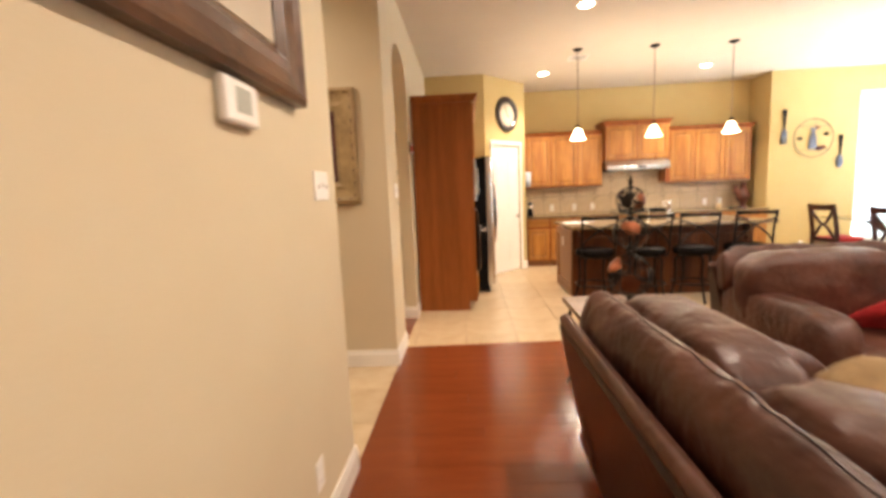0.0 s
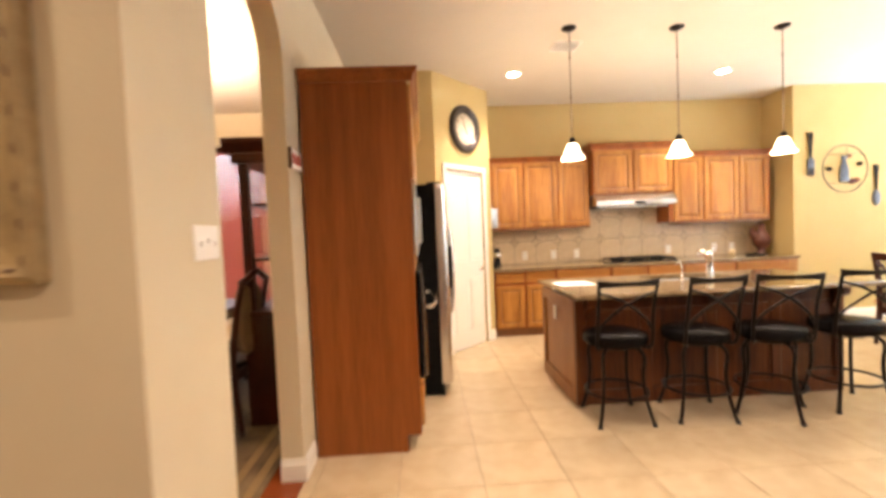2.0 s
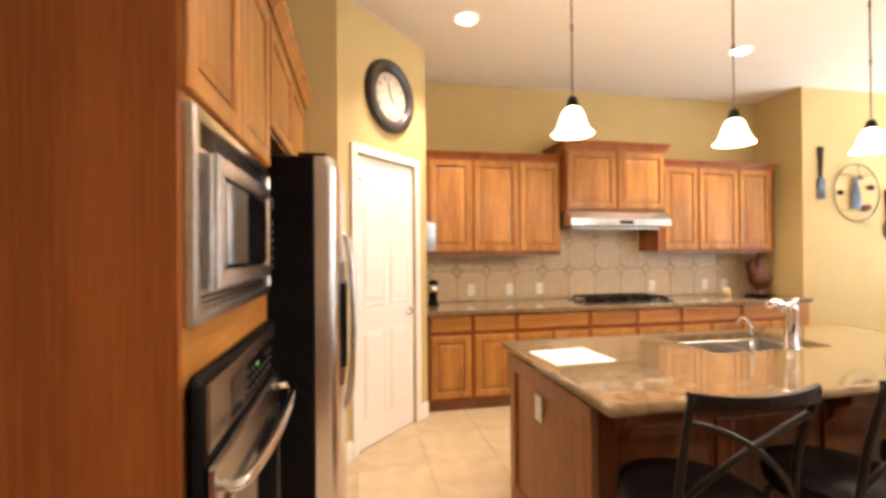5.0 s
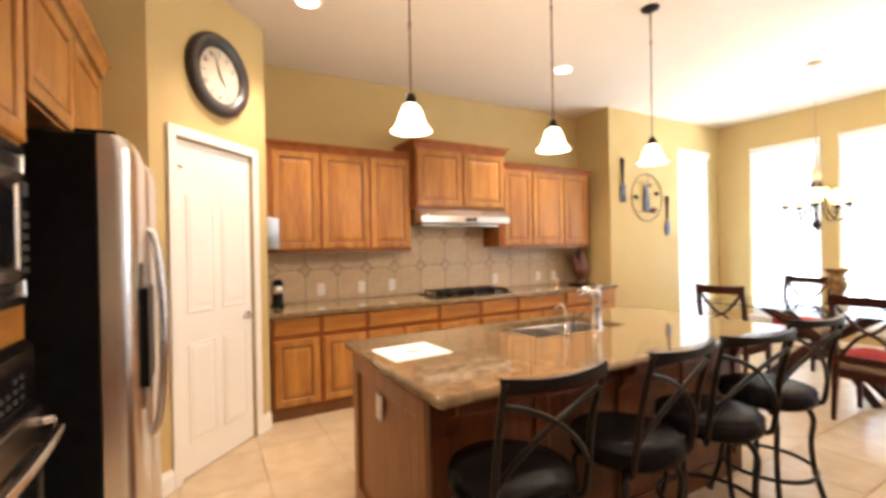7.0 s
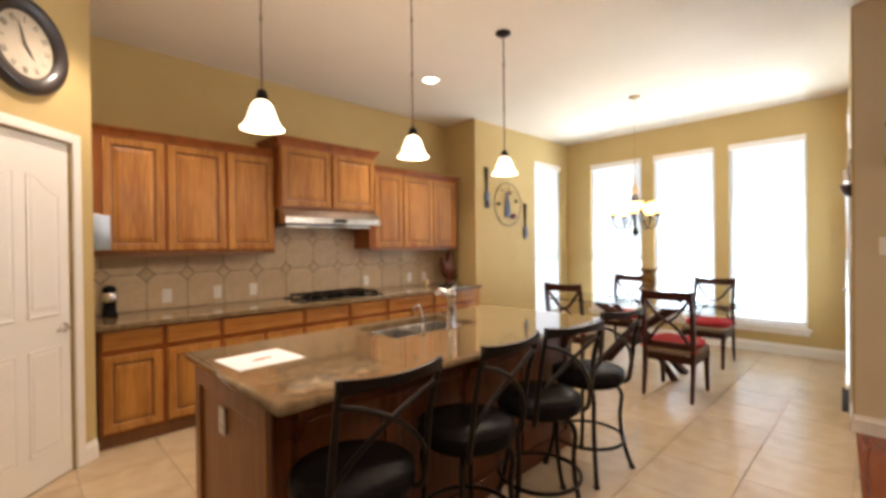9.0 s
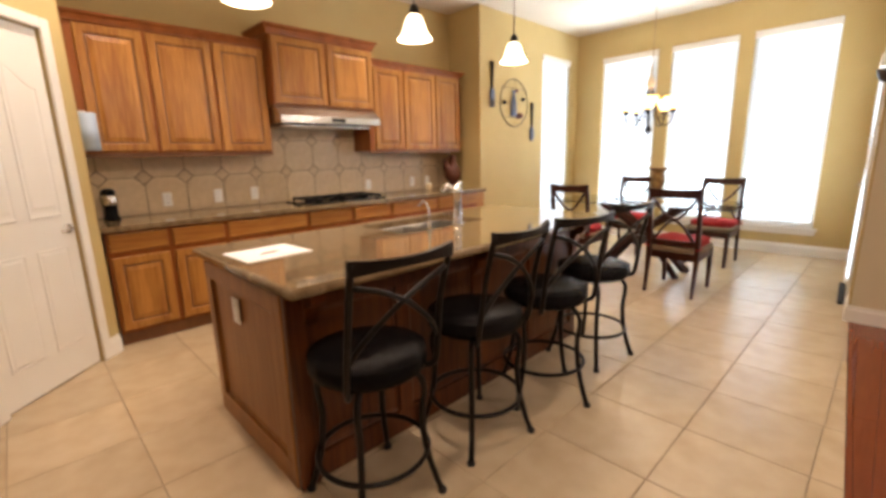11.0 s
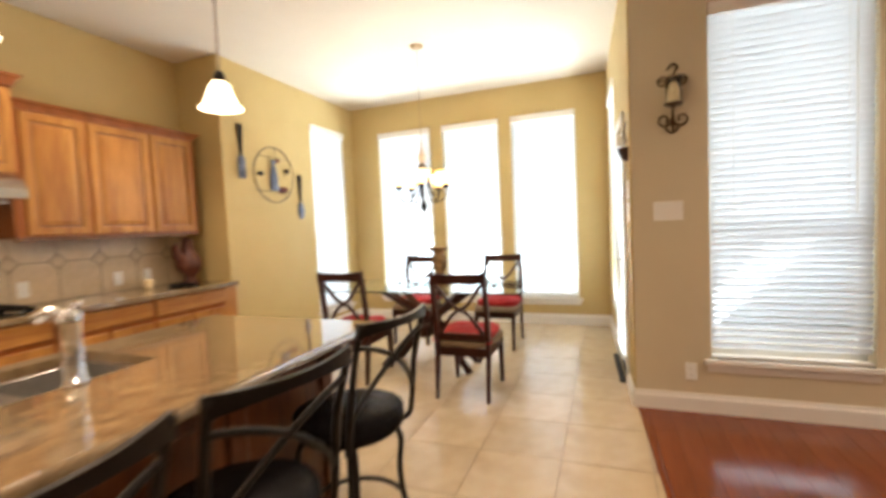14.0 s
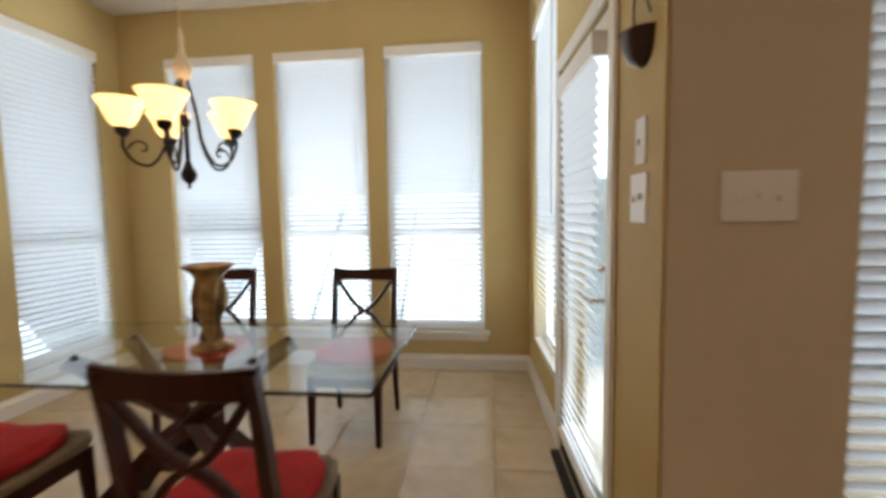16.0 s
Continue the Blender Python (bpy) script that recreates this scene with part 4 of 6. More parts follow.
for p, q in (((0, 0), (TW, 0)), ((TW, 0), (TW, TD)), ((TW, TD), (0, TD)), ((0, TD), (0, 0))):
    tube(bm, [(*p, 0.8425), (*q, 0.8425)], 0.0193, 10)
part("bullnose_edge", bm, M_GRANITE, top, smooth=True)

sink = thing("sink", "stainless steel double bowl undermount sink", "sink", (1.497, 5.425, 0))
for a, b in ((SX0 + 0.004, 1.235), (1.265, SX1 - 0.004)):
    bm = bmesh.new()
    box(bm, a, b, SY0 + 0.004, SY1 - 0.004, 0.66, 0.664)
    box(bm, a, a + 0.004, SY0 + 0.004, SY1 - 0.004, 0.664, 0.819)
    box(bm, b - 0.004, b, SY0 + 0.004, SY1 - 0.004, 0.664, 0.819)
    box(bm, a + 0.004, b - 0.004, SY0 + 0.004, SY0 + 0.008, 0.664, 0.819)
    box(bm, a + 0.004, b - 0.004, SY1 - 0.008, SY1 - 0.004, 0.664, 0.819)
    part("bowl", bm, M_SINK, sink)
bm = bmesh.new()
ring_sweep(bm, [[(SX0 + k, SY0 + k, zz), (SX1 - k, SY0 + k, zz), (SX1 - k, SY1 - k, zz), (SX0 + k, SY1 - k, zz)] for k, zz in
                ((-0.02, 0.8195), (-0.02, 0.8222), (0.006, 0.8222), (0.009, 0.8195), (0.009, 0.805), (0.006, 0.805))], closed=True)
part("rim", bm, M_SINK, sink, "bright steel rim")
block("divider", M_SINK, sink, (1.236, 1.264, SY0 + 0.004, SY1 - 0.004, 0.76, 0.815), 0.002)

fau = thing("faucet", "tall chrome pull-out kitchen faucet on the island", "faucet", (2.815, 5.94, CT))
bm = bmesh.new()
lathe(bm, [(0.036, 0), (0.036, 0.008), (0.029, 0.016), (0.027, 0.10), (0.028, 0.19), (0.030, 0.195), (0.030, 0.215), (0.022, 0.235), (0.0005, 0.242)], 18)
part("body", bm, M_CHROME, fau, smooth=True)
bm = bmesh.new()
tube(bm, spline([(0, 0.0, 0.17), (-0.012, 0.03, 0.215), (-0.024, 0.06, 0.232), (-0.035, 0.092, 0.215)], 6), [0.020] * 18 + [0.023], 12)
part("spout", bm, M_CHROME, fau, smooth=True)
bm = bmesh.new()
tube(bm, [(0, 0, 0.225), (0.015, -0.005, 0.245), (0.032, -0.008, 0.258)], [0.016, 0.011, 0.008], 8)
part("lever", bm, M_CHROME, fau, smooth=True)
soap = thing("filter_tap", "small curved chrome filtered water tap", "faucet", (2.57, 5.93, CT))
bm = bmesh.new()
lathe(bm, [(0.02, 0), (0.02, 0.012), (0.010, 0.02), (0.009, 0.06), (0.0005, 0.062)], 12)
part("base", bm, M_CHROME, soap, smooth=True)
bm = bmesh.new()
tube(bm, spline([(0, 0, 0.05), (0, 0.005, 0.13), (0, 0.045, 0.165), (0, 0.085, 0.135)], 6), 0.006, 8)
part("spout", bm, M_CHROME, soap, smooth=True)
paper = thing("paper_sheet", "white printed paper lying on the island worktop", "paper", (1.545, 5.92, CT), 3)
block("sheet", M_PAPER, paper, (0, 0.30, 0, 0.27, 0.0005, 0.003), 0)
block("printed_mark", M_PRINTRED, paper, (0.12, 0.20, 0.12, 0.14, 0.0032, 0.0036), 0)
block("printed_mark", M_INK, paper, (0.10, 0.17, 0.105, 0.114, 0.0032, 0.0036), 0)
# ---- backsplash ----
splash = thing("backsplash", "beige octagon wall tiles with small diamond insets", "tiling", kind="structure")
block("mortar", M_SGROUT, splash, (1.267, 5.235, 8.376, 8.384, CT, 1.75), 0)
SP, CUT, JT = 0.302, 0.062, 0.006
octagon = {}


def splash_piece(kind, x, z, x0, x1, z0, z1):
    if kind == "o":
        h = SP / 2 - JT / 2
        outline = [(-h, -h + CUT), (-h + CUT, -h), (h - CUT, -h), (h, -h + CUT), (h, h - CUT), (h - CUT, h), (-h + CUT, h), (-h, h - CUT)]
        if z - h < z0 + 0.01:
            outline = [(-h, -h), (h, -h), (h, h - CUT), (h - CUT, h), (-h + CUT, h), (-h, h - CUT)]
            kind = "q"
    else:
        r = CUT - JT
        outline = [(-r, 0), (0, -r), (r, 0), (0, r)]
    def clip(pts, axis, limit, keep_less):
        out = []
        for p, q in zip(pts, pts[1:] + pts[:1]):
            a, b = p[axis], q[axis]
            ina, inb = (a <= limit, b <= limit) if keep_less else (a >= limit, b >= limit)
            if ina:
                out.append(p)
            if ina != inb:
                t = (limit - a) / (b - a)
                out.append((p[0] + t * (q[0] - p[0]), p[1] + t * (q[1] - p[1])))
        return out
    pts = [(x + u, z + v) for u, v in outline]
    for axis, limit, less in ((0, x0, False), (0, x1, True), (1, z0, False), (1, z1, True)):
        pts = clip(pts, axis, limit, less) if len(pts) > 2 else pts
    if len(pts) < 3:
        return
    whole = len(pts) == len(outline) and all(abs(p[0] - x - u) + abs(p[1] - z - v) < 1e-6 for p, (u, v) in zip(pts, outline))
    if whole and kind in octagon:
        o = bpy.data.objects.new("tile", octagon[kind])
        scene.collection.objects.link(o)
        o.parent, o.location = splash, (x, 8.376, z)
        return
    bm = bmesh.new()
    rel = [(u - x, v - z) for u, v in pts]
    cu, cv = sum(p[0] for p in rel) / len(rel), sum(p[1] for p in rel) / len(rel)
    ring_sweep(bm, [[(cu + (u - cu) * k, y, cv + (v - cv) * k) for u, v in rel] for k, y in ((1, 0), (1, -0.004), (0.985, -0.006))])
    o = part("tile", bm, M_DOT if kind == "d" else M_SPLASH, splash)
    o.location = (x, 8.376, z)
    if whole:
        octagon[kind] = o.data


for i in range(-1, 14):
    for j in range(4):
        cx, cz = 1.52 + SP * i, CT + SP * (j + 0.5)
        for x0, x1, z1 in ((1.27, 2.635, 1.36), (2.635, 3.70, 1.57), (3.70, 5.232, 1.36)):
            if x0 - SP / 2 < cx < x1 + SP / 2:
                splash_piece("o", cx, cz, x0, x1, CT, z1)
            dx, dz = cx + SP / 2, CT + SP * (j + 1)
            if x0 - CUT < dx < x1 + CUT:
                splash_piece("d", dx, dz, x0, x1, CT, z1)


# ---- plates, vents and lamps ----
def plate(m, gangs, kind, name="switch_plate", w0=0.07, h=0.115):
    label = "white plastic wall switch plate" if kind == "switch" else "white plastic wall outlet"
    ob = thing(name, label, "switch" if kind == "switch" else "outlet", group="wall plates")
    ob.matrix_world = m
    w = w0 + 0.046 * (gangs - 1)
    block("cover", M_PLATE, ob, (-w / 2, w / 2, -0.006, 0.001, -h / 2, h / 2), 0.003)
    for k in range(gangs):
        x = 0.046 * (k - (gangs - 1) / 2)
        if kind == "switch":
            bm = bmesh.new()
            box(bm, x - 0.005, x + 0.005, -0.016, -0.006, -0.012 + 0.008 * (k % 2), 0.006 + 0.008 * (k % 2), bevel=0.002)
            part("toggle", bm, M_PLATE, ob)
        else:
            for z in (-0.024, 0.024):
                bm = bmesh.new()
                prism(bm, [(x - 0.014, z - 0.010), (x + 0.014, z - 0.010), (x + 0.016, z), (x + 0.014, z + 0.012), (x - 0.014, z + 0.012), (x - 0.016, z)], -0.008, -0.006, "y")
                sock = part("socket", bm, M_PLATE, ob)
                for s in (-0.006, 0.006):
                    block("slot", M_INK, sock, (x + s - 0.001, x + s + 0.001, -0.0084, -0.0078, z - 0.003, z + 0.006), 0)


for x in (1.814, 2.217, 2.543, 3.855, 4.52, 4.78):
    plate(pose(x, 8.369, 0.975), 1, "outlet", "wall_outlet")
plate(pose(1.520, 6.055, 0.63, 0, 0, -90), 1, "outlet", "wall_outlet")
EASTFACE = -90
plate(pose(5.19, 3.99, 1.335, 0, 0, EASTFACE), 3, "switch", w0=0.085, h=0.125)
plate(pose(5.19, 3.87, 0.27, 0, 0, EASTFACE), 1, "outlet", "wall_outlet")
plate(pose(5.82, 7.845, 0.22), 1, "outlet", "wall_outlet")
plate(pose(-0.303, 2.0, 1.365, 0, 0, 90), 3, "switch")
plate(pose(-0.303, 1.74, 0.29, 0, 0, 90), 1, "outlet", "wall_outlet")
plate(pose(-0.303, 3.86, 1.355, 0, 0, 90), 3, "switch")
plate(SOUTH @ pose(0.14, 0, 1.50, 0, 0, 180), 1, "switch", h=0.13)
plate(SOUTH @ pose(0.15, 0, 1.34, 0, 0, 180), 2, "switch", h=0.14)

# Only CANS are known fittings; the living room and hall ones are additions.
for cx, cy in CANS + LIVING_FILL_CANS + [(-1.4, 2.75)]:
    can = thing("ceiling_can_light", "round recessed ceiling lamp, lit", "ceiling light", (cx, cy, CEIL), group="ceiling can lamps")
    bm = bmesh.new()
    lathe(bm, [(0.07, -0.004), (0.095, -0.010), (0.098, -0.001), (0.07, -0.001)], 28, caps=False)
    ring_ = part("trim_ring", bm, M_WHITE, can, smooth=True)
    bm = bmesh.new()
    lathe(bm, [(0.069, -0.002), (0.069, -0.006), (0.0005, -0.006)], 24)
    part("lens", bm, M_CANLENS, can, "glowing lens")

for cx, cy in PENDANTS:
    pn = thing("pendant_lamp", "white frosted bell glass pendant lamp on a bronze rod", "pendant lamp", (cx, cy, 0), group="pendant lamps over the island")
    bm = bmesh.new()
    lathe(bm, [(0.0005, CEIL - 0.001), (0.062, CEIL - 0.001), (0.060, CEIL - 0.012), (0.030, CEIL - 0.028), (0.010, CEIL - 0.034)], 22)
    part("canopy", bm, M_IRON, pn, smooth=True)
    bm = bmesh.new()
    tube(bm, [(0, 0, CEIL - 0.03), (0, 0, 2.11)], 0.005, 8)
    for z in (2.46, 2.80):
        tube(bm, [(0, 0, z - 0.012), (0, 0, z + 0.012)], 0.009, 8)
    part("rod", bm, M_ROD, pn, smooth=True)
    bm = bmesh.new()
    lathe(bm, [(0.008, 2.125), (0.022, 2.115), (0.029, 2.085), (0.029, 2.062)], 18)
    part("cap", bm, M_IRON, pn, smooth=True)
    bm = bmesh.new()
    outer = [(0.030, 2.066), (0.044, 2.052), (0.057, 2.02), (0.069, 1.98), (0.086, 1.95), (0.101, 1.937)]
    lathe(bm, outer + [(r - 0.004, z - 0.001) for r, z in reversed(outer)], 28, caps=False)
    sh = part("shade", bm, M_SHADE, pn, "glowing frosted glass", True)
    sh.visible_shadow = False


def ceiling_vent(x0, x1, y0, y1, label="cream metal ceiling air vent"):
    v = thing("ceiling_vent", label, "vent", ((x0 + x1) / 2, (y0 + y1) / 2, CEIL), group="ceiling vents")
    w, d = (x1 - x0) / 2, (y1 - y0) / 2
    bm = bmesh.new()
    for a, b, c, e in ((-w, w, -d, -d + 0.025), (-w, w, d - 0.025, d), (-w, -w + 0.025, -d + 0.025, d - 0.025), (w - 0.025, w, -d + 0.025, d - 0.025)):
        box(bm, a, b, c, e, -0.010, -0.001, bevel=0.002)
    part("frame", bm, M_WHITE, v)
    block("backing", M_WHITE, v, (-w + 0.025, w - 0.025, -d + 0.025, d - 0.025, -0.003, -0.001), 0)
    n = int((2 * d - 0.05) / 0.022)
    for k in range(n):
        bm = bmesh.new()
        y = -d + 0.036 + 0.022 * k
        ring_sweep(bm, [[(x, y - 0.008, -0.010), (x, y + 0.006, -0.004), (x, y + 0.007, -0.0055), (x, y - 0.007, -0.0115)] for x in (-w + 0.026, w - 0.026)])
        part("slat", bm, M_VENT, v)


ceiling_vent(1.70, 1.95, 6.37, 6.59)
ceiling_vent(6.86, 7.16, 5.05, 5.20)
ceiling_vent(6.82, 7.10, 6.80, 6.96)


def chandelier(at, shade_mat, arms=5):
    c = thing("chandelier", "scrolled bronze chandelier with amber glass shades, lit", "chandelier", at)
    H_ = CEIL - at[2]
    bm = bmesh.new()
    lathe(bm, [(0.0005, H_ - 0.001), (0.065, H_ - 0.001), (0.06, H_ - 0.015), (0.02, H_ - 0.03)], 20)
    part("canopy", bm, M_FRAME_TAN, c, smooth=True)
    z = 2.17
    k = 0
    while z < H_ - 0.04:
        bm = bmesh.new()
        ang = 0 if k % 2 else math.pi / 2
        tube(bm, [(0.007 * math.cos(a) * math.cos(ang), 0.007 * math.cos(a) * math.sin(ang), z + 0.017 + 0.017 * math.sin(a)) for a in (2 * math.pi * i / 8 for i in range(8))], 0.002, 5, closed=True)
        part("chain_link", bm, M_FRAME_TAN, c, smooth=True)
        z += 0.030
        k += 1
    bm = bmesh.new()
    lathe(bm, [(0.0005, 1.44), (0.010, 1.452), (0.006, 1.462), (0.030, 1.485), (0.036, 1.51), (0.020, 1.545), (0.010, 1.57), (0.010, 1.72), (0.020, 1.75), (0.011, 1.78), (0.0005, 1.80)], 18)
    part("finial", bm, M_IRON, c, "dark bronze finial", True)
    bm = bmesh.new()
    lathe(bm, [(0.0005, 1.79), (0.010, 1.80), (0.010, 1.90), (0.026, 1.94), (0.042, 1.975), (0.040, 2.00), (0.018, 2.05), (0.010, 2.09), (0.014, 2.13), (0.0005, 2.18)], 18)
    part("stem", bm, M_FACE, c, "cream glazed upper stem", True)
    for i in range(arms):
        a = 2 * math.pi * i / arms + 0.94
        ca, sa = math.cos(a), math.sin(a)
        bm = bmesh.new()
        line = spline([(0.02, 0, 1.94), (0.055, 0, 1.80), (0.08, 0, 1.65), (0.14, 0, 1.55), (0.205, 0, 1.56), (0.242, 0, 1.62), (0.24, 0, 1.675)], 6)
        tube(bm, [(p.x * ca, p.x * sa, p.z) for p in line], 0.007, 7)
        curl = [(0.175 + (0.05 - 0.006 * k_) * math.cos(k_ * 0.6), 1.615 + (0.05 - 0.006 * k_) * math.sin(k_ * 0.6)) for k_ in range(9)]
        tube(bm, [(r * ca, r * sa, z_) for r, z_ in curl], 0.005, 6)
        arm = part("arm", bm, M_IRON, c, smooth=True)
        bm = bmesh.new()
        lathe(bm, [(0.012, 1.665), (0.028, 1.68), (0.032, 1.70), (0.026, 1.712)], 14, (0.24 * ca, 0.24 * sa, 0))
        part("cup", bm, M_IRON, arm, smooth=True)
        bm = bmesh.new()
        outer = [(0.028, 1.708), (0.046, 1.722), (0.061, 1.752), (0.077, 1.79), (0.098, 1.825)]
        lathe(bm, outer + [(r - 0.004, z_ + 0.001) for r, z_ in reversed(outer)], 22, (0.24 * ca, 0.24 * sa, 0), caps=False)
        sh = part("shade", bm, shade_mat, arm, "glowing amber glass", True)
        sh.visible_shadow = False
    return c


chandelier((5.95, 6.05, 0), M_AMBER)
chandelier((-2.0, 6.0, 0.38), M_AMBER, arms=6)


# ---- wall decor ----
clock = thing("wall_clock", "large round wall clock with a dark wooden ring", "clock")
clock.matrix_world = PANTRY @ pose(0.522, -0.002, 2.512, 90) @ Matrix.Scale(0.95, 4)
bm = bmesh.new()
lathe(bm, [(0.185, 0.012), (0.188, 0.030), (0.215, 0.034), (0.235, 0.050), (0.262, 0.048), (0.280, 0.030), (0.283, 0.0), (0.18, 0.0)], 48, caps=False)
part("ring", bm, M_RING, clock, smooth=True)
bm = bmesh.new()
lathe(bm, [(0.186, 0.001), (0.186, 0.013), (0.0005, 0.013)], 40)
part("face", bm, M_FACE, clock)
for k in range(12):
    bm = bmesh.new()
    for off in ((0,) if k in (0, 4, 9) else (-0.008, 0.008) if k % 2 else (-0.012, 0, 0.012)):
        box(bm, off - 0.0025, off + 0.0025, 0.128, 0.165, 0.0132, 0.0145)
    o = part("numeral", bm, M_INK, clock)
    o.matrix_local = pose(0, 0, 0, 0, 0, -30 * k)
for ang, ln, wd in ((-142, 0.095, 0.006), (18, 0.14, 0.004)):
    bm = bmesh.new()
    prism(bm, [(-wd, -0.02), (wd, -0.02), (wd * 1.6, ln * 0.4), (0, ln), (-wd * 1.6, ln * 0.4)], 0.016, 0.018, "z")
    o = part("pointer", bm, M_INK, clock)
    o.matrix_local = pose(0, 0, 0, 0, 0, ang)


def utensil(name, x, z0, z1, is_fork):
    u = thing(name, "blue grey painted metal %s hung on the wall" % ("fork" if is_fork else "spoon"), "wall decor", (x, 7.84, 0), group="hung wall utensils")
    bm = bmesh.new()
    h = z1 - z0
    prism(bm, [(-0.03, z1), (-0.034, z1 - 0.02), (-0.026, z1 - 0.10), (-0.010, z0 + h * 0.38), (0.010, z0 + h * 0.38), (0.026, z1 - 0.10), (0.034, z1 - 0.02), (0.03, z1)], -0.018, -0.004, "y")
    part("handle", bm, M_IRON, u)
    bm = bmesh.new()
    if is_fork:
        prism(bm, [(-0.045, z0 + 0.20), (-0.045, z0 + 0.115), (0.045, z0 + 0.115), (0.045, z0 + 0.20), (0.012, z0 + 0.235), (-0.012, z0 + 0.235)], -0.022, -0.006, "y")
        for k in range(4):
            box(bm, -0.045 + 0.025 * k, -0.030 + 0.025 * k, -0.022, -0.008, z0, z0 + 0.116, bevel=0.003)
    else:
        for r, y in ((1.0, -0.004),):
            pts = [(0.055 * math.cos(a), z0 + 0.105 + 0.105 * math.sin(a)) for a in (2 * math.pi * k / 24 for k in range(24))]
            ring_sweep(bm, [[(px * s, yy, z0 + 0.105 + (pz - z0 - 0.105) * s) for px, pz in pts] for s, yy in ((1, -0.004), (1, -0.012), (0.85, -0.024), (0.55, -0.030), (0.2, -0.032))])
        box(bm, -0.009, 0.009, -0.018, -0.006, z0 + 0.20, z0 + h * 0.4, bevel=0.003)
    part("head", bm, M_BLUEMETAL, u, "blue grey head")


utensil("wall_fork", 5.455, 1.88, 2.43, True)
utensil("wall_spoon", 6.345, 1.46, 1.99, False)
art = thing("round_wall_art", "round wire wall art with a painted bottle and fruit", "wall decor", (5.915, 7.835, 1.955))
bm = bmesh.new()
tube(bm, circle_points((0, -0.012, 0), 0.305, "y", 48), 0.006, 6, closed=True)
part("hoop", bm, M_WIRE, art, smooth=True)
bm = bmesh.new()
for z in (-0.185, 0.19):
    tube(bm, [(-math.sqrt(0.305 ** 2 - z * z), -0.008, z), (math.sqrt(0.305 ** 2 - z * z), -0.008, z)], 0.003, 5)
tube(bm, [(0.03, -0.008, 0.30), (0.0, -0.008, -0.20)], 0.003, 5)
part("wire", bm, M_WIRE, art, smooth=True)
bm = bmesh.new()
lathe(bm, [(0.0005, 0), (0.062, 0.0), (0.066, 0.02), (0.062, 0.14), (0.050, 0.20), (0.028, 0.27), (0.030, 0.30), (0.050, 0.325), (0.046, 0.33), (0.0005, 0.325)], 18)
o = part("bottle", bm, M_BLUEMETAL, art, "blue grey painted bottle", True)
o.matrix_local = Matrix.Translation((-0.01, -0.012, -0.17)) @ Matrix.Diagonal((1, 0.3, 1, 1))
for x, z, r, mt in ((0.10, -0.165, 0.055, M_MAT_DK), (0.155, -0.15, 0.045, M_COPPER), (-0.21, 0.0, 0.04, M_IRON), (0.20, 0.06, 0.04, M_IRON), (0.055, 0.16, 0.035, M_COPPER)):
    bm = bmesh.new()
    bmesh.ops.create_icosphere(bm, subdivisions=2, radius=r)
    bmesh.ops.scale(bm, vec=(1.2, 0.25, 0.7), verts=bm.verts)
    o = part("fruit", bm, mt, art, smooth=True)
    o.location = (x, -0.012, z)

sc = thing("candle_sconce", "scrolled bronze wall sconce with an ivory candle", "sconce")
sc.matrix_world = pose(5.19, 3.955, 2.04, 0, 0, -90)
bm = bmesh.new()
lathe(bm, [(0.0005, 0), (0.038, 0), (0.038, 0.165), (0.03, 0.168), (0.0005, 0.165)], 20, (0, -0.07, -0.025))
part("candle", bm, M_WAX, sc, "ivory candle", True)
bm = bmesh.new()
lathe(bm, [(0.046, -0.02), (0.046, 0.15), (0.043, 0.15), (0.043, -0.02)], 20, (0, -0.07, -0.02), caps=False)
g = part("glass_cylinder", bm, M_GLASS, sc, "clear glass", True)
g.visible_shadow = False
bm = bmesh.new()
lathe(bm, [(0.0005, 0), (0.03, 0.0), (0.058, 0.012), (0.058, 0.018), (0.0005, 0.016)], 20, (0, -0.07, -0.045))
part("dish", bm, M_BRONZE, sc, smooth=True)
def scroll(parent, cx, cz, r, start, turns, y=-0.012):
    bm = bmesh.new()
    pts = []
    for k in range(22):
        t = k / 21
        a = start + turns * 2 * math.pi * t
        rr = r * (1 - 0.72 * t)
        pts.append((cx + rr * math.cos(a), y, cz + rr * math.sin(a)))
    tube(bm, pts, 0.006, 7)
    part("scroll", bm, M_BRONZE, parent, smooth=True)
scroll(sc, -0.055, 0.125, 0.042, 0, 1.1)
scroll(sc, 0.055, 0.125, 0.042, math.pi, -1.1)
scroll(sc, -0.05, -0.115, 0.05, 0.4, -1.2)
scroll(sc, 0.05, -0.115, 0.05, math.pi - 0.4, 1.2)
scroll(sc, 0.0, -0.165, 0.05, math.pi / 2, 1.1)
bm = bmesh.new()
tube(bm, spline([(0, -0.008, -0.20), (0, -0.008, 0.0), (0, -0.008, 0.15), (0.03, -0.008, 0.21), (0, -0.008, 0.235), (-0.03, -0.008, 0.20)], 6), 0.007, 7)
tube(bm, [(0, -0.008, -0.05), (0, -0.07, -0.045)], 0.008, 7)
tube(bm, circle_points((0, -0.07, 0.135), 0.05, "z", 20), 0.004, 6, closed=True)
tube(bm, [(-0.09, -0.012, 0.135), (0.09, -0.012, 0.135)], 0.005, 6)
part("bracket", bm, M_BRONZE, sc, smooth=True)

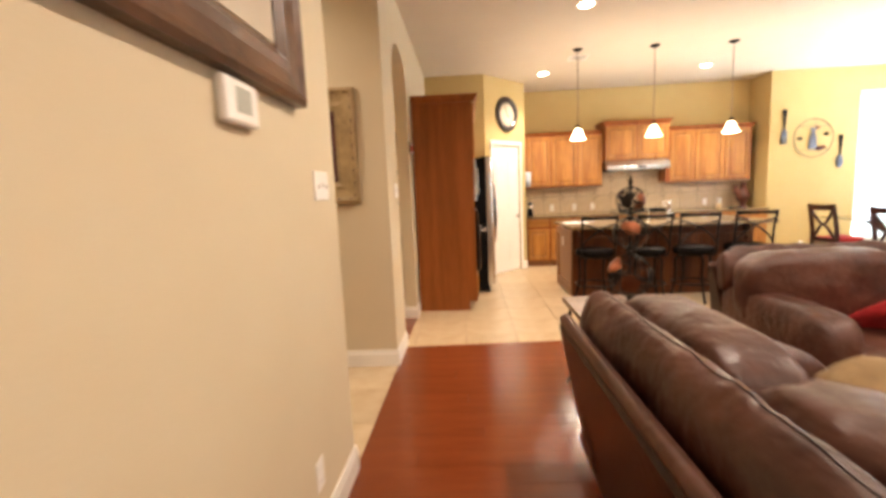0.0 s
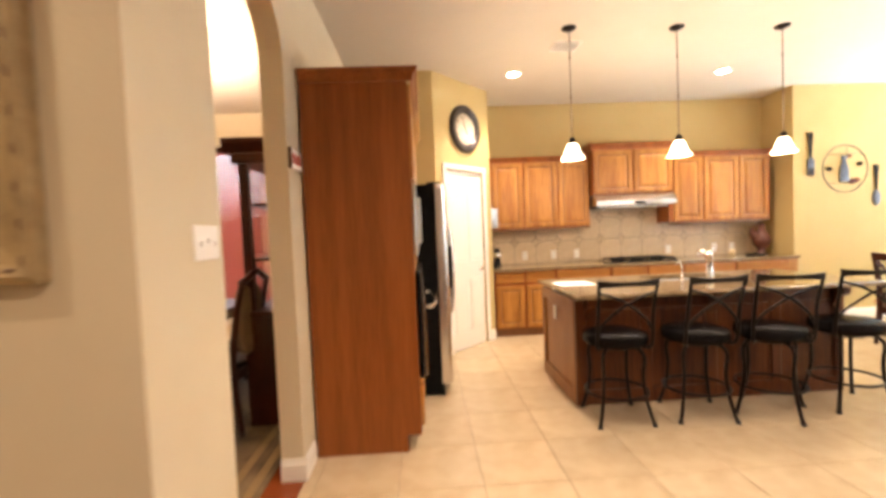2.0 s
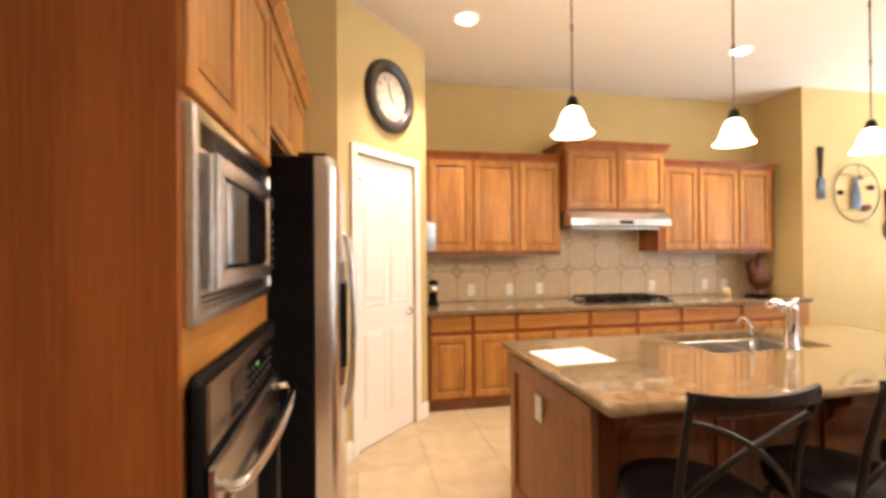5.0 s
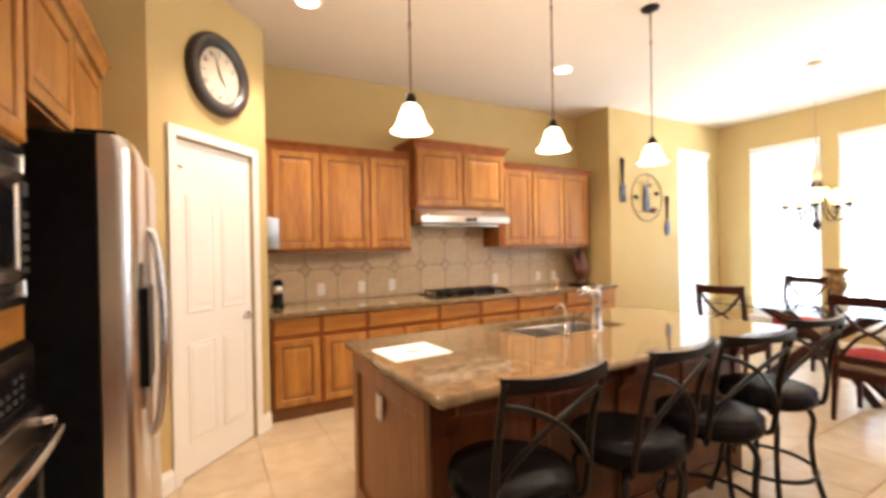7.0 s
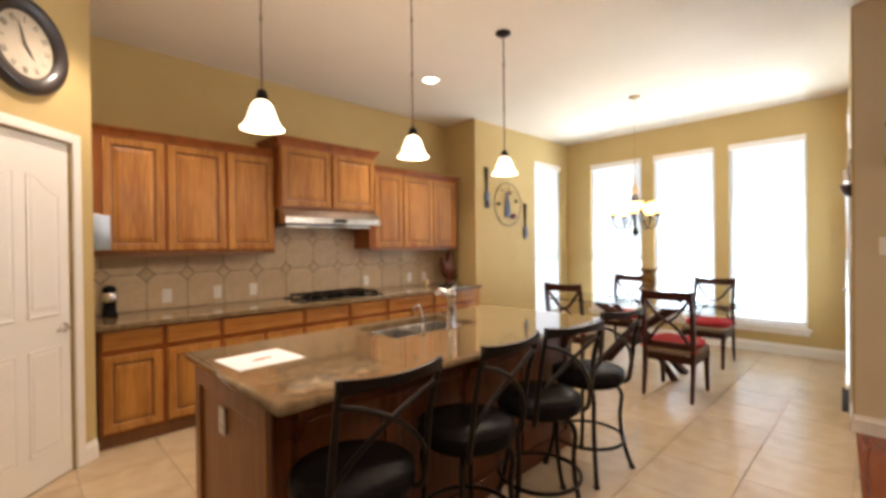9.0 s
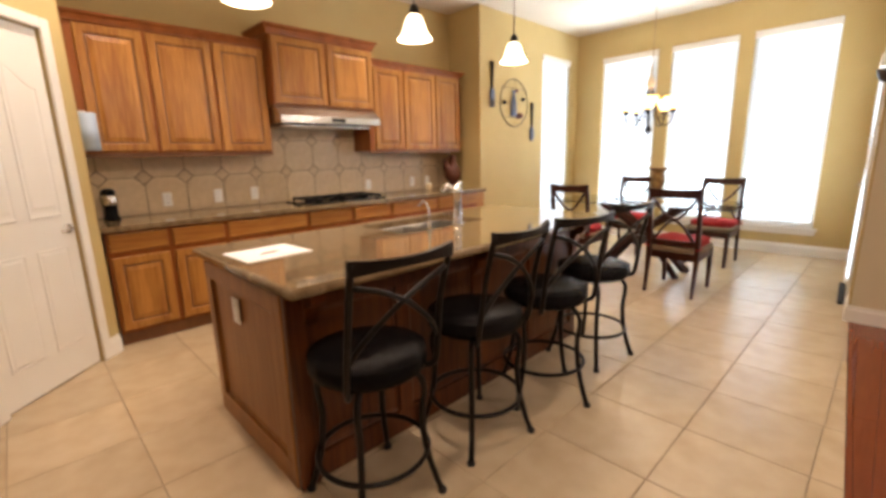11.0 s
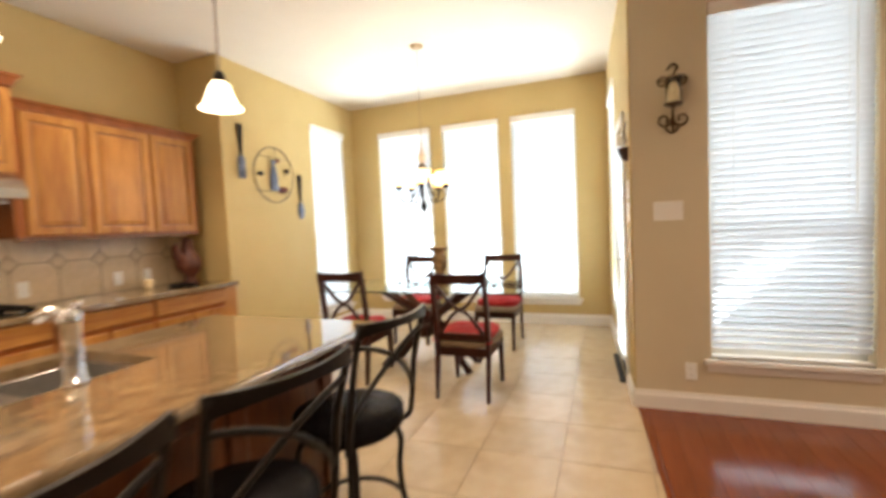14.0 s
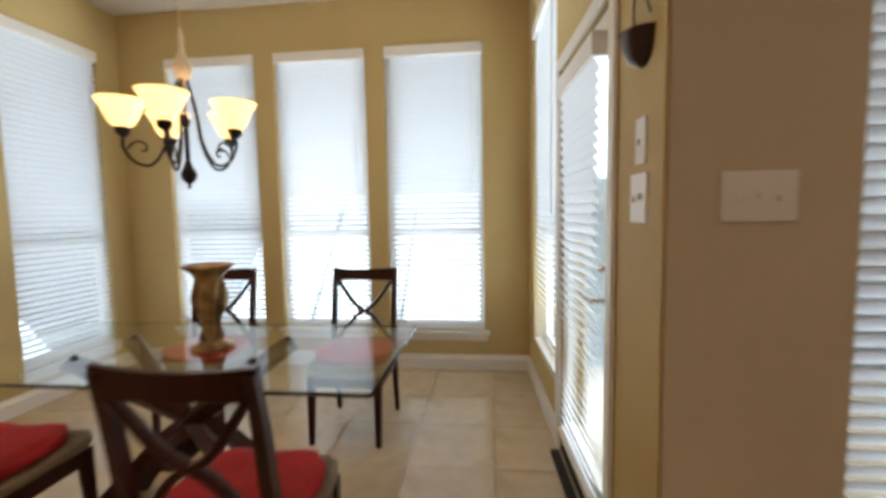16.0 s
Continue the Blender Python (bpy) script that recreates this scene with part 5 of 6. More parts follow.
pot = thing("wall_planter", "small dark half-round planter hung on the wall", "planter")
pot.matrix_world = SOUTH @ pose(0.13, 0, 1.70, 0, 0, 180)
bm = bmesh.new()
rings = []
for r, z in ((0.015, 0.0), (0.042, 0.015), (0.058, 0.045), (0.066, 0.085), (0.07, 0.09)):
    rings.append([(r * math.cos(math.pi * k / 12), -r * math.sin(math.pi * k / 12) - 0.001, z) for k in range(13)])
ring_sweep(bm, rings)
part("bowl", bm, M_TERRA, pot, smooth=True)
bm = bmesh.new()
tube(bm, spline([(-0.06, -0.01, 0.12), (-0.03, -0.02, 0.20), (0, -0.006, 0.27), (0.03, -0.02, 0.20), (0.06, -0.01, 0.12)], 6), 0.004, 6)
part("hanger", bm, M_BRONZE, pot, smooth=True)


def framed(name, label, m, w, h, outer, t, frame_mat, inner):
    f = thing(name, label, "picture")
    f.matrix_world = m
    prof = [(0.0, 0.0), (0.0, -t * 0.8), (outer * 0.12, -t), (outer * 0.3, -t * 0.72), (outer * 0.62, -t * 0.55), (outer * 0.8, -t * 0.7), (outer * 0.92, -t * 0.45), (outer, -t * 0.3), (outer, 0.0)]
    for side in range(4):
        bm = bmesh.new()
        a, b = (w, h) if side % 2 == 0 else (h, w)
        ring_sweep(bm, [[(sx * (a / 2 - u), y, -(b / 2 - u)) for u, y in prof] for sx in (-1, 1)])
        o = part("frame_side", bm, frame_mat, f)
        o.matrix_local = Matrix.Rotation(side * math.pi / 2, 4, "Y")
    for k, (nm, iw, ih, y, mt) in enumerate(inner):
        block(nm, mt, f, (-iw / 2, iw / 2, -y - 0.004, -y, -ih / 2, ih / 2), 0.001)
    return f


relief = framed("framed_relief", "square relief panel in a wide antique tan frame", pose(-0.935, 3.503, 1.69), 0.85, 0.83, 0.16, 0.045, M_FRAME_TAN,
                [("mat_board", 0.56, 0.54, 0.004, M_MAT_DK), ("relief_panel", 0.41, 0.40, 0.012, M_RELIEF)])
bm = bmesh.new()
lathe(bm, [(0.034, 0), (0.030, 0.010), (0.020, 0.005), (0.013, 0.014), (0.0005, 0.016)], 16)
o = part("rosette", bm, M_FRAME_DK, relief, "dark raised centre rosette")
o.matrix_local = pose(0, -0.016, 0, 90)
bm = bmesh.new()
for n in range(6):
    a = 2 * math.pi * n / 6
    tube(bm, [(0.010 * math.cos(a) + 0.016 * math.cos(a + 0.9 * q) * (1 - 0.1 * q), 0, 0.010 * math.sin(a) + 0.016 * math.sin(a + 0.9 * q) * (1 - 0.1 * q)) for q in range(7)], 0.0032, 5)
flower = part("flower", bm, M_RELIEF, relief)
flower.location = (-0.15, -0.017, -0.15)
for k in range(1, 25):
    i, j = k % 5, k // 5
    if (i, j) == (2, 2):
        continue
    o = bpy.data.objects.new("flower", flower.data)
    scene.collection.objects.link(o)
    o.parent, o.location = relief, (-0.15 + 0.075 * i, -0.017, -0.15 + 0.075 * j)
# small carved leaves along the outer band of the frame
bm = bmesh.new()
ring_sweep(bm, [[(0.020 * math.cos(a) * k, -0.002 - d, 0.0075 * math.sin(a) * k) for a in (2 * math.pi * n / 8 for n in range(8))] for k, d in ((1, 0), (0.7, 0.005), (0.2, 0.007))])
leaf_mesh = None
for side in range(4):
    for n in range(9):
        u = -0.36 + 0.09 * n
        x, z, turn = ((u, 0.382, 0), (0.392, u, 90), (u, -0.382, 0), (-0.392, u, 90))[side]
        if leaf_mesh is None:
            o = part("carved_leaf", bm, M_FRAME_DK, relief)
            leaf_mesh = o.data
        else:
            o = bpy.data.objects.new("carved_leaf", leaf_mesh)
            scene.collection.objects.link(o)
            o.parent = relief
        o.matrix_local = pose(x, -0.034, z, 0, turn, 0)
framed("framed_picture", "large picture in a dark carved wooden frame", pose(-0.303, 1.17, 2.10, 0, 0, 90), 1.26, 0.94, 0.15, 0.05, M_FRAME_DK,
       [("mat_board", 1.0, 0.68, 0.004, M_RELIEF), ("print", 0.94, 0.62, 0.009, M_FACE)])
thermo = thing("thermostat", "white plastic wall thermostat with grey display", "thermostat")
thermo.matrix_world = pose(-0.303, 1.375, 1.563, 0, 0, 90)
bm = bmesh.new()
box(bm, -0.085, 0.085, -0.03, 0.0, -0.057, 0.057, bevel=0.012, segments=3)
part("case", bm, M_PLATE, thermo)
block("display", M_LCD, thermo, (-0.035, 0.04, -0.032, -0.0302, -0.028, 0.036), 0.001)
sign = thing("small_sign", "small white wooden sign with red lettering", "sign")
sign.matrix_world = pose(-0.303, 4.915, 1.80, 0, 0, 90)
block("board", M_PLATE, sign, (-0.10, 0.10, -0.02, -0.001, -0.055, 0.055), 0.003)
block("edge_frame", M_FRAME_DK, sign, (-0.104, -0.1005, -0.022, -0.001, -0.058, 0.058), 0.001)
for k in range(6):
    block("letter_bar", M_PRINTRED, sign, (-0.085 + 0.028 * k, -0.066 + 0.028 * k, -0.0215, -0.0203, -0.028, 0.028), 0)

# ---- things on the back worktop ----
cf = thing("coffee_grinder", "dark coffee grinder with a glass jar", "grinder", (1.40, 8.20, CT))
bm = bmesh.new()
lathe(bm, [(0.055, 0), (0.055, 0.02), (0.045, 0.03), (0.042, 0.10), (0.05, 0.11)], 18)
part("base", bm, M_BLACK, cf, smooth=True)
bm = bmesh.new()
lathe(bm, [(0.048, 0.111), (0.052, 0.13), (0.050, 0.18), (0.042, 0.19)], 18)
part("jar", bm, M_STEEL, cf, smooth=True)
bm = bmesh.new()
lathe(bm, [(0.045, 0.191), (0.045, 0.215), (0.03, 0.235), (0.0005, 0.24)], 18)
part("lid", bm, M_BLACK, cf, smooth=True)
ro = thing("rooster_figure", "rust red ceramic rooster figure on the worktop", "figurine", (5.06, 8.17, CT))
bm = bmesh.new()
lathe(bm, [(0.07, 0), (0.075, 0.015), (0.045, 0.04), (0.05, 0.07), (0.10, 0.13), (0.115, 0.19), (0.095, 0.26), (0.06, 0.32), (0.045, 0.37), (0.05, 0.40), (0.035, 0.43), (0.0005, 0.44)], 20)
tube(bm, spline([(-0.06, 0, 0.2), (-0.12, 0, 0.28), (-0.13, 0, 0.36), (-0.10, 0, 0.38)], 5), [0.05] * 6 + [0.04] * 5 + [0.02] * 5, 8)
tube(bm, [(0.04, 0, 0.395), (0.075, 0, 0.385)], [0.016, 0.003], 6)
part("figure", bm, M_ROOSTER, ro, smooth=True)
tray = thing("dark_tray", "flat dark tray on the worktop", "tray", (4.86, 8.02, CT))
bm = bmesh.new()
lathe(bm, [(0.0005, 0.004), (0.10, 0.004), (0.125, 0.018), (0.128, 0.016), (0.105, 0.0), (0.0005, 0.0)], 24)
part("dish", bm, M_BLACK, tray, smooth=True)
cn = thing("small_candle", "small amber glass candle on the worktop", "candle", (4.70, 8.25, CT))
bm = bmesh.new()
lathe(bm, [(0.03, 0), (0.042, 0.03), (0.036, 0.075), (0.03, 0.08), (0.0005, 0.06)], 16)
part("glass", bm, M_WAX, cn, smooth=True)
ph = thing("paper_towel_holder", "pale blue paper roll in a wall mounted holder", "holder", (1.33, 7.98, 1.37))
bm = bmesh.new()
lathe(bm, [(0.0005, 0.0), (0.055, 0.0), (0.055, 0.25), (0.0005, 0.25)], 20)
part("roll", bm, M_BAGBLUE, ph, "pale blue roll", True)
block("bracket", M_PLATE, ph, (-0.064, -0.05, -0.03, 0.03, -0.005, 0.27), 0.003)
block("arm", M_PLATE, ph, (-0.05, 0.0, -0.015, 0.015, 0.252, 0.262), 0.002)

# ---- bar stools ----
def bar_stool():
    s = thing("bar_stool", "dark iron swivel bar stool with a round black leather seat", "stool", group="bar stools at the island")
    for k in range(4):
        a = math.pi / 4 + k * math.pi / 2
        ca, sa = math.cos(a), math.sin(a)
        bm = bmesh.new()
        line = spline([(0.10, 0, 0.515), (0.165, 0, 0.505), (0.20, 0, 0.45), (0.19, 0, 0.33), (0.202, 0, 0.20), (0.232, 0, 0.08), (0.258, 0, 0.006)], 6)
        tube(bm, [(p.x * ca, p.x * sa, p.z) for p in line], 0.0125, 8)
        leg = part("leg", bm, M_IRON, s, smooth=True)
        bm = bmesh.new()
        lathe(bm, [(0.017, 0), (0.018, 0.012), (0.014, 0.02)], 10, (0.258 * ca, 0.258 * sa, 0))
        part("foot_cap", bm, M_RUBBER, leg, smooth=True)
    bm = bmesh.new()
    tube(bm, circle_points((0, 0, 0.195), 0.208, "z", 40), 0.010, 8, closed=True)
    part("foot_ring", bm, M_IRON, s, smooth=True)
    bm = bmesh.new()
    lathe(bm, [(0.0005, 0.50), (0.11, 0.50), (0.12, 0.51), (0.12, 0.53), (0.0005, 0.53)], 20)
    part("swivel_plate", bm, M_IRON, s, smooth=True)
    bm = bmesh.new()
    lathe(bm, [(0.0005, 0.53), (0.195, 0.53), (0.213, 0.545), (0.218, 0.57), (0.208, 0.60), (0.17, 0.618), (0.09, 0.626), (0.0005, 0.628)], 36)
    seat = part("seat", bm, M_SEATBLK, s, "round padded black leather", True)
    bm = bmesh.new()
    tube(bm, circle_points((0, 0, 0.598), 0.210, "z", 40), 0.005, 6, closed=True)
    part("piping", bm, M_SEATBLK, seat, smooth=True)
    for sx in (-1, 1):
        bm = bmesh.new()
        tube(bm, spline([(sx * 0.13, -0.10, 0.525), (sx * 0.178, -0.155, 0.535), (sx * 0.186, -0.175, 0.62), (sx * 0.182, -0.20, 0.80), (sx * 0.190, -0.25, 0.99)], 6), 0.0115, 8)
        part("back_post", bm, M_IRON, s, smooth=True)
        bm = bmesh.new()
        tube(bm, spline([(sx * 0.184, -0.178, 0.655), (sx * 0.125, -0.205, 0.735), (sx * 0.02, -0.232, 0.825), (-sx * 0.09, -0.240, 0.885), (-sx * 0.184, -0.232, 0.915)], 6), 0.0095, 7)
        part("cross_brace", bm, M_IRON, s, smooth=True)
    bm = bmesh.new()
    rings = []
    for k in range(13):
        t = k / 12 * 2 - 1
        x, y = 0.198 * t, -0.245 - 0.035 * (1 - t * t)
        z0, z1 = 0.95 + 0.010 * (1 - t * t), 1.0 - 0.012 * (1 - t * t)
        rings.append([(x, y - 0.008, z0), (x, y + 0.008, z0), (x, y + 0.008, z1), (x, y - 0.008, z1)])
    ring_sweep(bm, rings)
    part("top_rail", bm, M_IRON, s)
    return s


def swivel(ob, degrees):
    """Turns the seat and back of a stool on its base."""
    for child in ob.children:
        if child.name.split(".")[0] in ("seat", "back_post", "cross_brace", "top_rail", "swivel_plate"):
            child.matrix_local = pose(0, 0, 0, 0, 0, degrees)


stool = bar_stool()
stool.matrix_world = pose(1.73, 5.36, 0, 0, 0, -2)
for x, y, base, turn in ((2.30, 5.345, -8, 11), (2.815, 5.31, -42, 30), (3.41, 5.345, -8, -2)):
    swivel(copy_thing(stool, pose(x, y, 0, 0, 0, base)), turn)


# ---- breakfast table and chairs ----
def dining_chair():
    s = thing("dining_chair", "dark cherry cross-back dining chair with red tied cushion", "chair", group="chairs round the glass table")
    for sx in (-1, 1):
        bm = bmesh.new()
        ring_sweep(bm, [[(sx * 0.195 + u, y + v, z) for u, v in ((-w, -w), (w, -w), (w, w), (-w, w))] for y, z, w in
                        ((0.225, 0.0, 0.014), (0.215, 0.19, 0.017), (0.205, 0.385, 0.021))])
        part("front_leg", bm, M_CHERRY, s)
        bm = bmesh.new()
        ring_sweep(bm, [[(sx * 0.20 + u * 0.8, y + v, z) for u, v in ((-w, -w), (w, -w), (w, w), (-w, w))] for y, z, w in
                        ((-0.255, 0.0, 0.015), (-0.225, 0.20, 0.018), (-0.205, 0.385, 0.022), (-0.215, 0.60, 0.021), (-0.245, 0.80, 0.019), (-0.275, 0.94, 0.017))])
        part("back_post", bm, M_CHERRY, s)
        bm = bmesh.new()
        line = [(sx * 0.178, -0.210, 0.475), (sx * 0.06, -0.226, 0.64), (-sx * 0.06, -0.240, 0.715), (-sx * 0.178, -0.262, 0.87)]
        tube(bm, spline(line, 6), 0.024, 8, flat=0.55, up=(0, 1, 0))
        part("cross_brace", bm, M_CHERRY, s)
        block("side_rail", M_CHERRY, s, (sx * 0.195 - 0.012, sx * 0.195 + 0.012, -0.185, 0.185, 0.32, 0.388), 0.003)
    bm = bmesh.new()
    rings = []
    for k in range(11):
        t = k / 10 * 2 - 1
        y = -0.268 - 0.014 * (1 - t * t)
        rings.append([(0.215 * t, y - 0.011, 0.875), (0.215 * t, y + 0.013, 0.875), (0.215 * t, y + 0.007, 0.958 - 0.012 * (1 - t * t)), (0.215 * t, y - 0.015, 0.958 - 0.012 * (1 - t * t))])
    ring_sweep(bm, rings)
    part("top_rail", bm, M_CHERRY, s)
    block("lower_rail", M_CHERRY, s, (-0.18, 0.18, -0.222, -0.200, 0.445, 0.495), 0.004)
    block("front_rail", M_CHERRY, s, (-0.183, 0.183, 0.195, 0.217, 0.32, 0.388), 0.003)
    block("rear_rail", M_CHERRY, s, (-0.18, 0.18, -0.215, -0.195, 0.32, 0.388), 0.003)
    bm = bmesh.new()
    cushion(bm, -0.228, 0.228, -0.215, 0.262, 0.384, 0.440, 0.04, 6)
    part("seat", bm, M_TAUPE, s, "taupe woven upholstered seat", True)
    bm = bmesh.new()
    cushion(bm, -0.195, 0.195, -0.19, 0.18, 0.432, 0.505, 0.18, 10, 3)
    cu = part("cushion", bm, M_RED, s, "red tufted cushion", True)
    for sx in (-1, 1):
        bm = bmesh.new()
        tube(bm, spline([(sx * 0.17, -0.17, 0.458), (sx * 0.225, -0.20, 0.450), (sx * 0.225, -0.245, 0.438), (sx * 0.19, -0.245, 0.432)], 5), 0.005, 6)
        part("tie", bm, M_RED, cu)
    return s


chair = dining_chair()
chair.matrix_world = pose(5.235, 5.405, 0, 0, 0, -90)
for x, y, r in ((5.345, 6.485, -89), (6.56, 5.48, 90), (6.56, 6.45, 93)):
    copy_thing(chair, pose(x, y, 0, 0, 0, r))
TABLE = (5.72, 5.94, 0)
tb = thing("dining_table", "rectangular glass table on a crossed dark wooden base", "table", TABLE)
bm = bmesh.new()
box(bm, -0.42, 0.42, -0.92, 0.92, 0.742, 0.754, bevel=0.004)
gl = part("tabletop", bm, M_GLASS, tb, "clear glass with greenish edge")
gl.visible_shadow = False
bm = bmesh.new()
for p, q in (((-0.42, -0.92), (0.42, -0.92)), ((0.42, -0.92), (0.42, 0.92)), ((0.42, 0.92), (-0.42, 0.92)), ((-0.42, 0.92), (-0.42, -0.92))):
    tube(bm, [(*p, 0.748), (*q, 0.748)], 0.0062, 6)
part("glass_edge", bm, M_GLASSEDGE, tb, smooth=True)
for sx in (-1, 1):
    for sy in (-1, 1):
        bm = bmesh.new()
        tube(bm, [(sx * 0.17, sy * 0.42, 0.0), (sx * 0.03, sy * 0.10, 0.36), (-sx * 0.16, -sy * 0.40, 0.735)], 0.042, 4, up=(0, 0, 1)) if sy > 0 else \
            tube(bm, [(sx * 0.17, sy * 0.42, 0.0), (sx * 0.06, sy * 0.13, 0.34), (-sx * 0.16, -sy * 0.40, 0.735)], 0.042, 4, up=(0, 0, 1))
        part("crossed_leg", bm, M_CHERRY, tb)
bm = bmesh.new()
box(bm, -0.17, 0.17, -0.04, 0.04, 0.30, 0.40, bevel=0.006)
part("hub", bm, M_CHERRY, tb)
vs = thing("vase", "tall antique gold vase with a flared rim", "vase", (5.73, 5.83, 0.7545))
bm = bmesh.new()
prof = [(0.0005, 0.0), (0.085, 0.0), (0.088, 0.012), (0.050, 0.03), (0.024, 0.07), (0.026, 0.11), (0.052, 0.155), (0.066, 0.20), (0.056, 0.26), (0.052, 0.30), (0.08, 0.335), (0.108, 0.352), (0.100, 0.356), (0.07, 0.335), (0.05, 0.30), (0.0005, 0.29)]
lathe(bm, prof, 28)
part("body", bm, M_GOLD, vs, smooth=True)
for k in range(8):
    a = 2 * math.pi * k / 8
    bm = bmesh.new()
    tube(bm, spline([(0.045 * math.cos(a), 0.045 * math.sin(a), 0.04), (0.03 * math.cos(a), 0.03 * math.sin(a), 0.11), (0.067 * math.cos(a), 0.067 * math.sin(a), 0.20), (0.056 * math.cos(a + 0.2), 0.056 * math.sin(a + 0.2), 0.28)], 4), 0.007, 6)
    part("rib", bm, M_GOLD, vs, smooth=True)
mat_ = thing("draft_stopper", "narrow black rubber strip lying along the patio door", "door strip")
mat_.matrix_world = SOUTH @ pose(0.80, 0.040, 0)
block("pad", M_RUBBER, mat_, (-0.36, 0.36, -0.022, 0.022, 0.0005, 0.022), 0.004)


# ---- living room ----
def sofa(name, label, m, length, sections, seed):
    """A reclining leather sofa; local x runs along it, it faces local -y, its back at local y 0.95."""
    s = thing(name, label, "sofa")
    s.matrix_world = m
    bm = bmesh.new()
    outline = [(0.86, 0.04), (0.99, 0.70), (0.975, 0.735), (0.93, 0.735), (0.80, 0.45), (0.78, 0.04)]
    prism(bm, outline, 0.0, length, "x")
    # Dark copy of the leather, shading the outer back and the gap.
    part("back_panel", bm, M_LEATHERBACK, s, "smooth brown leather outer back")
    bm = bmesh.new()
    tube(bm, [(0.0, 0.962, 0.735), (length, 0.962, 0.735)], 0.026, 10)
    part("back_rim", bm, M_LEATHER, s, smooth=True)
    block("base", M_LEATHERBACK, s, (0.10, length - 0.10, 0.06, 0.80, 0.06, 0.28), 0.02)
    bm = bmesh.new()
    n = int(length / 0.014)
    rings = []
    for i in range(n + 1):
        x = 0.005 + (length - 0.01) * i / n
        end = min(1.0, 0.72 + min(i, n - i) * 0.04)
        ring = []
        for k in range(24):
            ang = 2 * math.pi * k / 24
            w = 0.016 * noise.noise(Vector((x * 7 + seed, math.cos(ang) * 1.5, math.sin(ang) * 1.5))) + 0.009 * (0.5 - abs(noise.noise(Vector((x * 13 + seed + 1.2 * math.sin(ang), math.cos(ang) * 1.2, math.sin(ang) * 1.2))))) 
            ring.append((x, 0.835 + (0.082 * end + w) * math.cos(ang), 0.72 + (0.165 * end + w) * math.sin(ang)))
        rings.append(ring)
    ring_sweep(bm, rings)
    part("headrest", bm, M_LEATHER, s, "long padded brown leather roll", True)
    bm = bmesh.new()
    tube(bm, [(r[6][0], r[6][1], r[6][2]) for r in rings[1:-1]], 0.0022, 6)
    part("seam", bm, M_LEATHERBACK, s, smooth=True)
    step = length / sections
    for k in range(sections):
        a, b = step * k + 0.01, step * (k + 1) - 0.01
        bm = bmesh.new()
        cushion(bm, a + 0.015, b - 0.015, 0.50, 0.755, 0.38, 0.865, 0.12, 16, seed + k + 9)
        part("back_cushion", bm, M_LEATHER, s, smooth=True)
        lo, hi = max(a, 0.22), min(b, length - 0.22)
        bm = bmesh.new()
        cushion(bm, lo, hi, 0.0, 0.62, 0.25, 0.47, 0.10, 10, seed + k + 20)
        part("seat_cushion", bm, M_LEATHER, s, smooth=True)
    for a in (0.0, length - 0.23):
        bm = bmesh.new()
        cushion(bm, a, a + 0.23, -0.02, 0.90, 0.05, 0.64, 0.05, 10, seed + 31 + a)
        part("arm", bm, M_LEATHER, s, "padded brown leather arm", True)
    for x in (0.12, length - 0.12):
        for y in (0.10, 0.82):
            block("foot", M_FRAME_DK, s, (x - 0.03, x + 0.03, y - 0.03, y + 0.03, 0, 0.062), 0.004)
    return s


sofa("sofa", "long brown leather sofa seen from behind", pose(1.665, -0.35, 0, 0, 0, 90), 2.52, 3, 1.0)
sofa("loveseat", "brown leather loveseat facing the room", pose(1.95, 2.38, 0), 1.85, 2, 5.0)
for nm, at, rot, mt, lb in (("red_cushion", (2.66, 2.72, 0.52), (-38, 8, 6), M_RED, "bright red throw cushion on the loveseat"),
                            ("gold_cushion", (1.44, 1.40, 0.555), (60, 0, 8), M_YELLOWPILLOW, "gold brown throw cushion on the sofa")):
    th = thing(nm, lb, "cushion")
    th.matrix_world = pose(*at, *rot)
    bm = bmesh.new()
    cushion(bm, -0.21, 0.21, -0.21, 0.21, -0.055, 0.055, 0.35, 8, 2)
    part("cover", bm, mt, th, smooth=True)

et = thing("end_table", "wood and slate inlay end table on curved iron legs", "table", (1.20, 2.79, 0))
TX, TY, TZ = 0.31, 0.345, 0.60
for a, b, c, d in ((-TX, TX, -TY, -TY + 0.115), (-TX, TX, TY - 0.115, TY), (-TX, -TX + 0.115, -TY + 0.115, TY - 0.115), (TX - 0.115, TX, -TY + 0.115, TY - 0.115)):
    block("top_board", M_TABLEWD, et, (a, b, c, d, TZ - 0.035, TZ), 0.005)
IX, IY, RW = TX - 0.115, TY - 0.115, 0.075
block("underlay", M_FRAME_DK, et, (-IX, IX, -IY, IY, TZ - 0.034, TZ - 0.012), 0)
for a, b, c, d in ((-IX, -IX + RW, -IY, -IY + RW), (IX - RW, IX, -IY, -IY + RW), (-IX, -IX + RW, IY - RW, IY), (IX - RW, IX, IY - RW, IY),
                   (-IX + RW, 0, -IY, -IY + RW), (0, IX - RW, -IY, -IY + RW), (-IX + RW, 0, IY - RW, IY), (0, IX - RW, IY - RW, IY),
                   (-IX, -IX + RW, -IY + RW, 0), (-IX, -IX + RW, 0, IY - RW), (IX - RW, IX, -IY + RW, 0), (IX - RW, IX, 0, IY - RW)):
    block("slate_tile", M_SLATE, et, (a + 0.002, b - 0.002, c + 0.002, d - 0.002, TZ - 0.0115, TZ - 0.001), 0.002)
